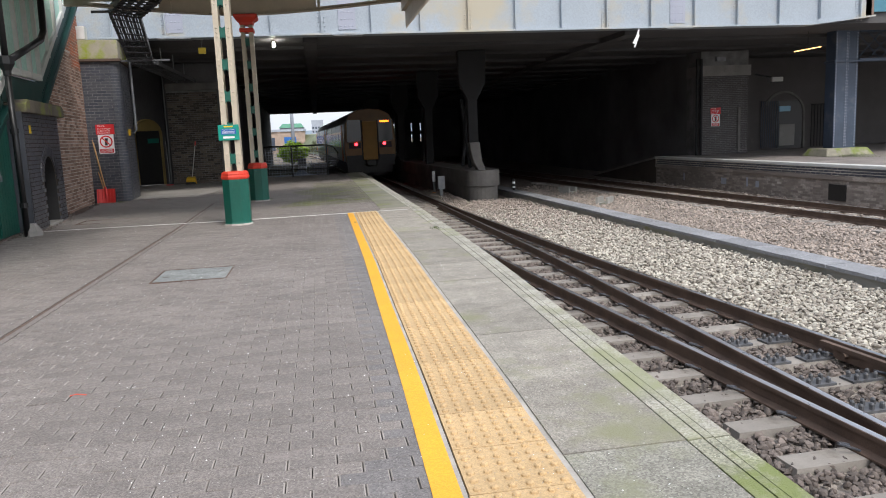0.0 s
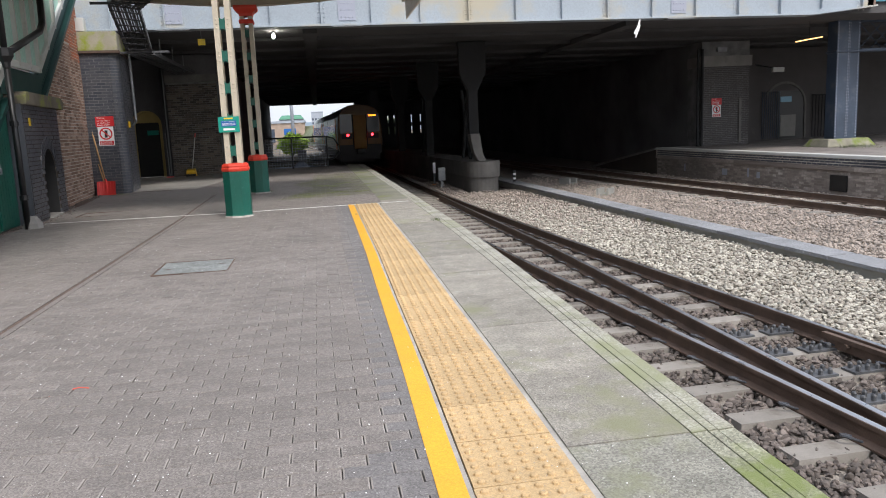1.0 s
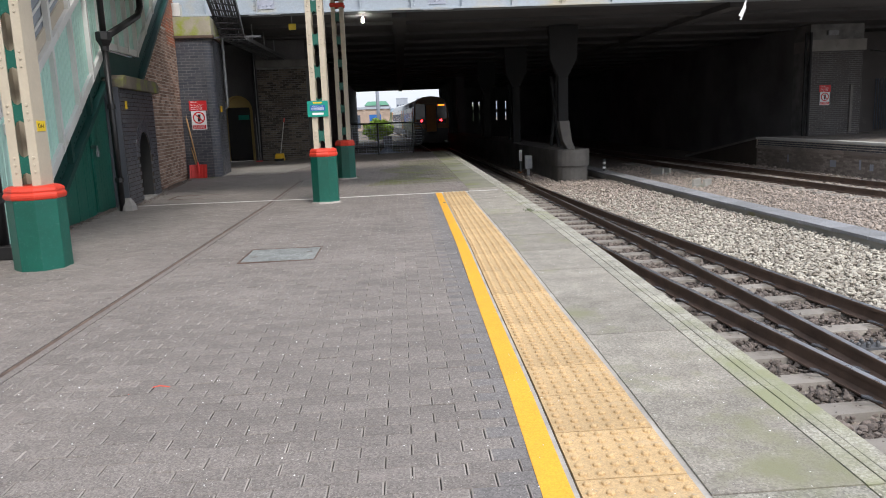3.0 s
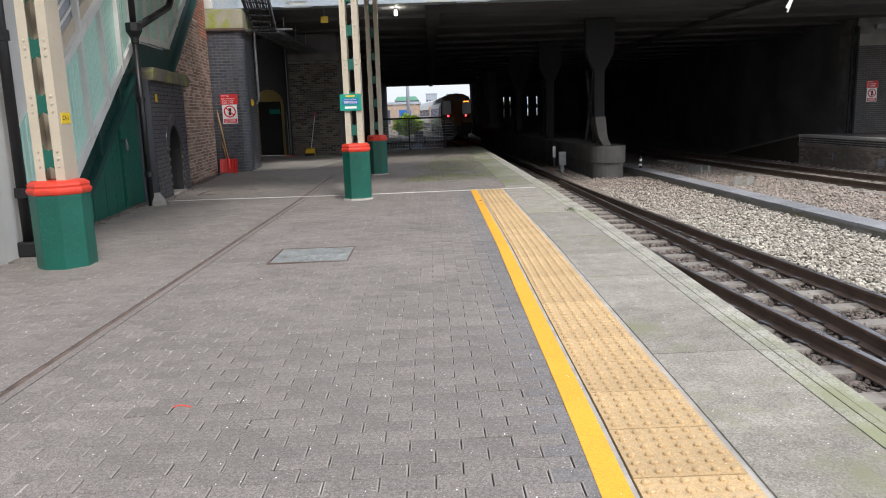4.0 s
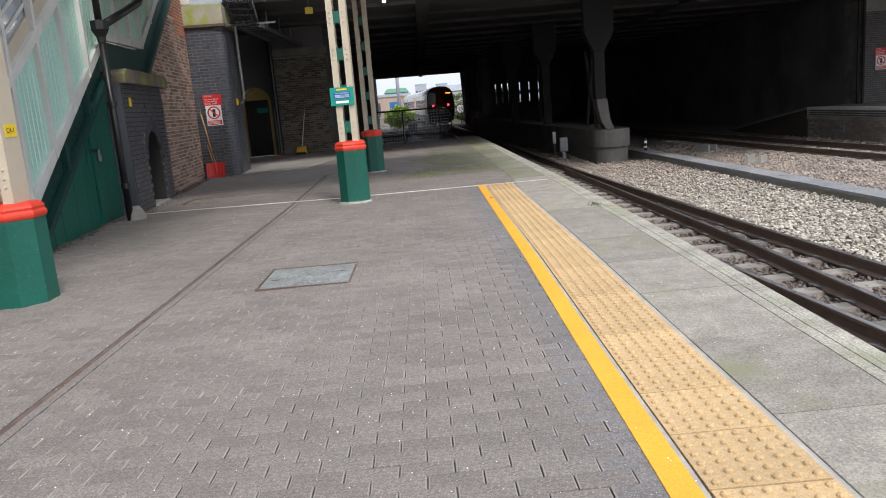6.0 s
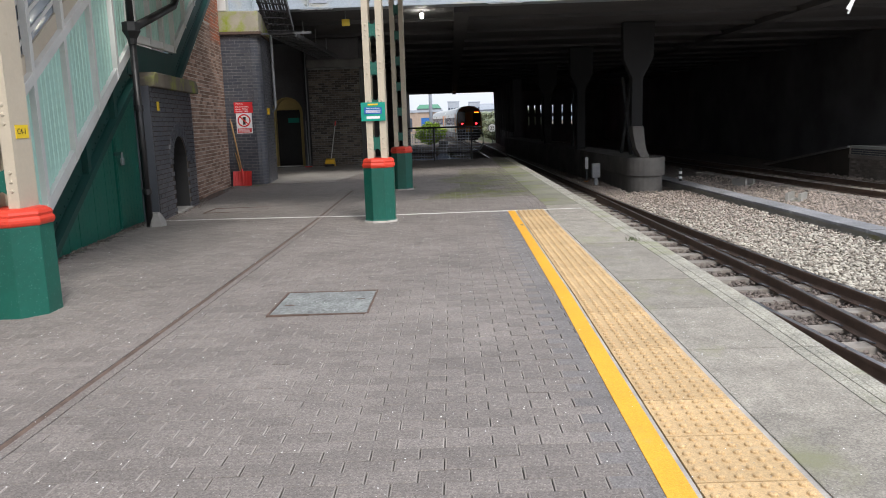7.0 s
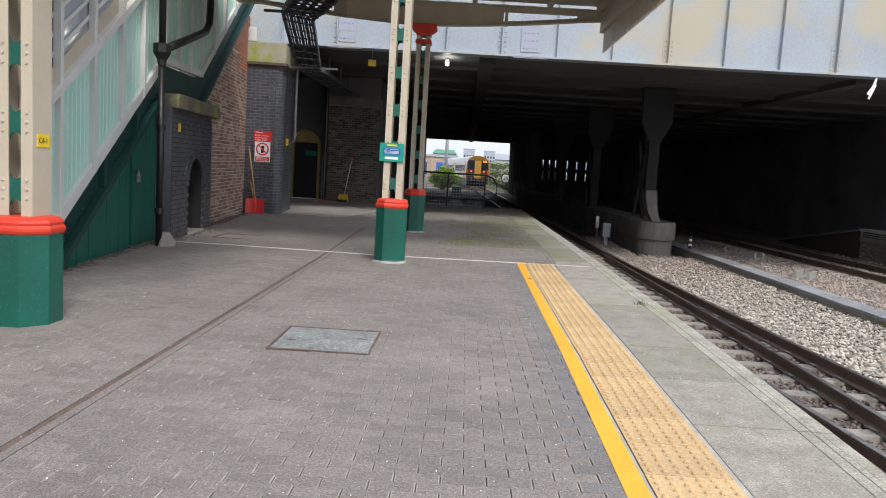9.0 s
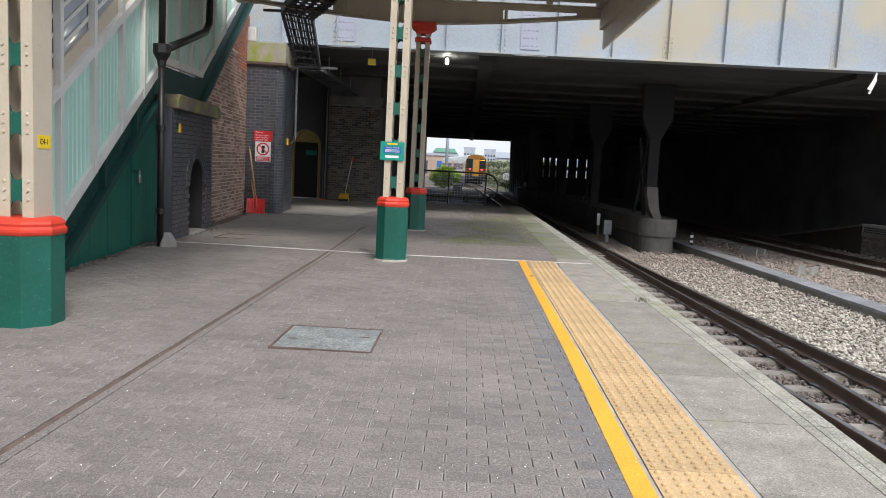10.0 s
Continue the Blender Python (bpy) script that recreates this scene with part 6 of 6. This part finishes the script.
rb = thing("rusty_angle_bar", -5.38, 18.3, fz(-5.38, 18.3), "rusty steel angle bar lying along the wall foot", "bar", rz=6)
part("flange", Geo().box(-0.035, 0.035, -0.8, 0.8, 0.002, 0.012), RUSTFRAME, rb)
part("web", Geo().box(-0.035, -0.023, -0.8, 0.8, 0.012, 0.07), RUSTFRAME, rb)
ic = thing("inspection_cover", -4.05, 15.2, fz(-4.05, 15.2), "paver-filled inspection cover with a dark steel rim", "manhole")
for x0, x1, y0, y1 in ((-0.5, 0.5, -0.35, -0.33), (-0.5, 0.5, 0.33, 0.35), (-0.5, -0.48, -0.33, 0.33), (0.48, 0.5, -0.33, 0.33)):
    part("rim", Geo().box(x0, x1, y0, y1, -0.03, 0.006), RUSTFRAME, ic)
rm = structure("paint_mark", Geo(), REDPLASTIC, "small sprayed red survey mark")
p = [(-1.50, 4.10), (-1.44, 4.16), (-1.38, 4.20), (-1.32, 4.17)]
for (xa, ya), (xb, yb) in zip(p, p[1:]):
    part("stroke", Geo().hexa([(xa, ya, fz(xa, ya)), (xb, yb, fz(xb, yb)), (xb, yb + 0.013, fz(xb, yb)), (xa, ya + 0.013, fz(xa, ya))], [(xa, ya, fz(xa, ya) + 0.003), (xb, yb, fz(xb, yb) + 0.003), (xb, yb + 0.013, fz(xb, yb) + 0.003), (xa, ya + 0.013, fz(xa, ya) + 0.003)]), mat("orange_spray", (0.75, 0.10, 0.06), 0.7, bump=0), rm)
structure("yellow_line", ribbon(TACT, -6, 13.5, -0.125, -0.020, lambda x, y: fz(x, y) + 0.004, 0.7, 0.02), YELLOW, "painted yellow safety line along the platform")
structure("mortar_joint", ribbon(TACT, -6, 13.5, -0.020, 0.0, lambda x, y: fz(x, y) - 0.002, 0.7, 0.02), MORTAR, "mortar strip beside the tactile paving")
structure("mortar_joint_2", ribbon(TACT, -6, 13.5, 0.40, 0.43, lambda x, y: fz(x, y) - 0.002, 0.7, 0.02), MORTAR, "mortar strip beside the coping")

# weeds, moss and grit
def tuft(x, y, z, n, hgt, spread, label):
    t = thing("weed_tuft", x, y, z, label, "weed", "weeds")
    g = Geo()
    for i in range(n):
        a = rng.uniform(0, math.tau)
        r, l = spread * rng.uniform(0, 1), hgt * rng.uniform(0.4, 1.0)
        p = Vector((r * math.cos(a), r * 1.6 * math.sin(a), 0))
        q = p + Vector((rng.normal(0, 0.4) * l, rng.normal(0, 0.4) * l, l))
        w = Vector((-math.sin(a), math.cos(a), 0)) * 0.006
        g.add([p - w, p + w, q], [(0, 1, 2)])
    tagged(part("blades", g, LEAF2, t), kind="stuff")


tuft(1.56, 10.35, fz(1.56, 10.35), 90, 0.035, 0.08, "small green weed tuft in a coping joint")
tuft(-5.2, 20.95, -0.12, 500, 0.04, 0.30, "mossy grass at the pillar foot")
tuft(17.9, 23.05, -0.005, 700, 0.10, 1.0, "rough grass round the mossy plinth")
tuft(-1.2, 18.2, -0.06, 120, 0.04, 0.2, "sparse weeds beside the column base")


def wall_grit():
    y = rng.uniform(10.0, 21.0)
    return -4.75 - 0.1 * (y - 10.65) + abs(rng.normal(0, 0.07)) + (0.17 if 13.9 < y < 16.6 else -0.1 if y < 13.9 else 0.0), y, fz(-5, y) + 0.004


stones("wall_grit", STONE, 900, wall_grit, 0.014, "dark grit gathered along the wall foot")


def litter():
    y = 2.0 + 12 * rng.beta(1.0, 1.4)
    x = rng.uniform(-4.4, 1.4)
    return x, y, fz(x, y) + 0.004


specks = stones("floor_specks", SIGNWHITE, 1500, litter, 0.0034, "pale specks of litter on the paving")

# coping slabs with grooves
y = -5.695
while y < 30.1:
    e = min(y + 0.935, 30.2)
    a, b = interp(EDGE, y), interp(EDGE, e)
    ta = interp(TACT, y) + (0.43 if y < 13.3 else 0.50)
    tb2 = interp(TACT, e) + (0.43 if e < 13.5 else 0.50)
    j = random.uniform(-0.002, 0.002)
    def cop(x0, x1, h, mt, nm):
        g = Geo().hexa([(ta if x0 is None else a + x0, y + 0.005, fz(1.3, y) - 0.09), (a + x1, y + 0.005, fz(1.3, y) - 0.09), (b + x1, e, fz(1.3, e) - 0.09), (tb2 if x0 is None else b + x0, e, fz(1.3, e) - 0.09)],
                       [(ta if x0 is None else a + x0, y + 0.005, fz(1.1, y) + h + j), (a + x1, y + 0.005, fz(1.4, y) + h + j), (b + x1, e, fz(1.4, e) + h + j), (tb2 if x0 is None else b + x0, e, fz(1.1, e) + h + j)])
        return part(nm, g, mt, floor)
    green = MOSSY2 if y < 2.0 else MOSSY
    cop(None, -0.196, 0.002, COPING_WET if y < 2.4 else COPING if y < 13.4 else MOSSCOPE, "coping_slab")
    cop(-0.184, -0.122, 0.002, green, "coping_rib")
    cop(-0.110, -0.076, 0.002, green, "coping_rib")
    cop(-0.068, 0.0, 0.002, green, "coping_nosing")
    y += 0.935
structure("platform_face", ribbon(EDGE, -6, 30.2, -0.3, -0.05, lambda x, y: -0.06, 2, 1.3), SOOTBRICK, "sooty brick platform wall above the track")
structure("platform_end", Geo().box(-5.2, 1.7, 29.95, 30.2, -1.3, -0.07), CONCRETE, "end wall of the platform")

# tactile tiles with raised domes
tile = Geo().box(0, 0.396, 0, 0.396, -0.03, 0.003)
for i in range(6):
    for j in range(6):
        tile.lathe([(0.0175, 0.003), (0.0155, 0.011), (0.009, 0.0155)], 8, 0.033 + 0.066 * i, 0.033 + 0.066 * j)
tile = tile.mesh("tactile_tile")
tile.materials.append(TACTILE)
y = -5.6
while y < 13.35:
    ob = new("tactile_tile", tile)
    ob.parent = floor
    x = interp(TACT, y + 0.2) + 0.002
    ob.matrix_basis = pose(x, y, fz(x + 0.2, y + 0.2), -0.15, -0.7, -math.degrees(math.atan((interp(TACT, y + 0.4) - interp(TACT, y)) / 0.4)) * 0.9)
    y += 0.4045

# paving bricks: the nearest singly, the rest joined
pv = Geo().hexa([(0, 0, -0.05), (0.196, 0, -0.05), (0.196, 0.0975, -0.05), (0, 0.0975, -0.05)], [(0, 0, -0.003), (0.1945, 0, -0.003), (0.1945, 0.0975, -0.003), (0, 0.0975, -0.003)])
pv.v += [(0.006, 0.002, 0), (0.189, 0.002, 0), (0.189, 0.0955, 0), (0.006, 0.0955, 0)]
pv.f = pv.f[2:] + [(4, 5, 9, 8), (5, 6, 10, 9), (6, 7, 11, 10), (7, 4, 8, 11), (8, 9, 10, 11)]
paver_mesh = pv.mesh("paver")
paver_mesh.materials.append(PAVER)
paver_mesh.materials.append(LIT_ARRIS)
# only the two end chamfers get the painted light
LIT_ARRIS_FACES = [0, 0, 0, 0, 0, 1, 0, 1, 0]
paver_mesh.polygons.foreach_set("material_index", LIT_ARRIS_FACES)
PV, PF, BV, BF, MV, MF = [], [], [], [], [], []
pv0, pf0 = np.array(pv.v), pv.f
count = 0
row = 0
y = -5.5
while y < 29.9:
    left = -4.75 - 0.1 * (y - 10.65) + 0.02 if y < 21.2 else (-4.85 if y < 23 else -6.9 if y < 28.5 else -3.4)
    right = interp(TACT, y) - (0.03 if y < 13.4 else -0.5)
    x = -7.4 + (0.1 if row % 2 else 0.0)
    drain = interp(DR, y)
    holes = [(drain - 0.078, drain + 0.078)] if y < 18.2 else []
    if 7.58 < y < 8.36:
        holes.append((-1.718, -0.972))
    while x < right - 0.03:
        pieces = [(x, min(x + 0.196, right - 0.002))] if x > left - 0.1 else []
        for p, q in holes:
            pieces = [s for a, b in pieces for s in ((a, min(b, p)), (max(a, q), b)) if s[1] - s[0] > 0.015]
        for a, b in pieces:
            w = (b - a) / 0.196
            hh = fz(a + 0.1, y + 0.05) + rng.normal(0, 0.0009)
            if 3.4 < y < 5.2 and -1.6 < a < 0.2 and w > 0.99 and count < 300:
                ob = new("paver", paver_mesh)
                ob.parent = floor
                ob.matrix_basis = pose(a, y, hh, rng.normal(0, 0.4), -0.7 + rng.normal(0, 0.3), rng.normal(0, 0.3))
                count += 1
                continue
            q = pv0 * (w, 1, 1)
            q[8:, 2] += rng.normal(0, 0.0005)
            q = q + (a, y, hh)
            blue = a > right - 0.43 + 0.1 * (row % 2) and y < 13.4
            mossy = y > 15.5 and a > -0.6 + 0.9 * noise.noise(Vector((a * 0.7, y * 0.5, 4))) and noise.noise(Vector((a * 0.8, y * 0.45, 9))) > -0.15 and y < 24
            V, F = (BV, BF) if blue else (MV, MF) if mossy else (PV, PF)
            o = 12 * len(V)
            V.append(q)
            F += [tuple(i + o for i in f) for f in pf0]
        x += 0.2
    y += 0.1
    row += 1
for nm, V, F, m in (("pavers", PV, PF, PAVERS_FAR), ("edge_pavers", BV, BF, BLUE_PAVER), ("mossy_pavers", MV, MF, MOSSPAVER)):
    me = bpy.data.meshes.new(nm)
    me.from_pydata(np.concatenate(V).tolist(), [], F)
    me.materials.append(m)
    me.materials.append(LIT_ARRIS)
    me.polygons.foreach_set("material_index", LIT_ARRIS_FACES * len(V))
    ob = new(nm, me)
    ob.parent = floor
    tagged(ob, kind="stuff")


# ---- what moves ----
def motions():
    path = [(0.0, 40.0), (1.0, 46.4), (2.0, 52.4), (3.2, 60.0), (4.5, 67.8), (5.7, 74.8), (7.0, 82.2), (8.0, 86.8), (9.0, 91.0), (10.0, 94.8)]
    for ob, back in ((train, 0.0), (car2, 22.9)):
        rows = []
        for t, y in path:
            y = y + back
            x0, x1 = interp(TRACK, y), interp(TRACK, y + 22.5)
            rows.append((t, pose(x0, y, RAIL_Z, 0, 0, math.degrees(math.atan((x0 - x1) / 22.5)))))
        walk(ob, rows)


motions()
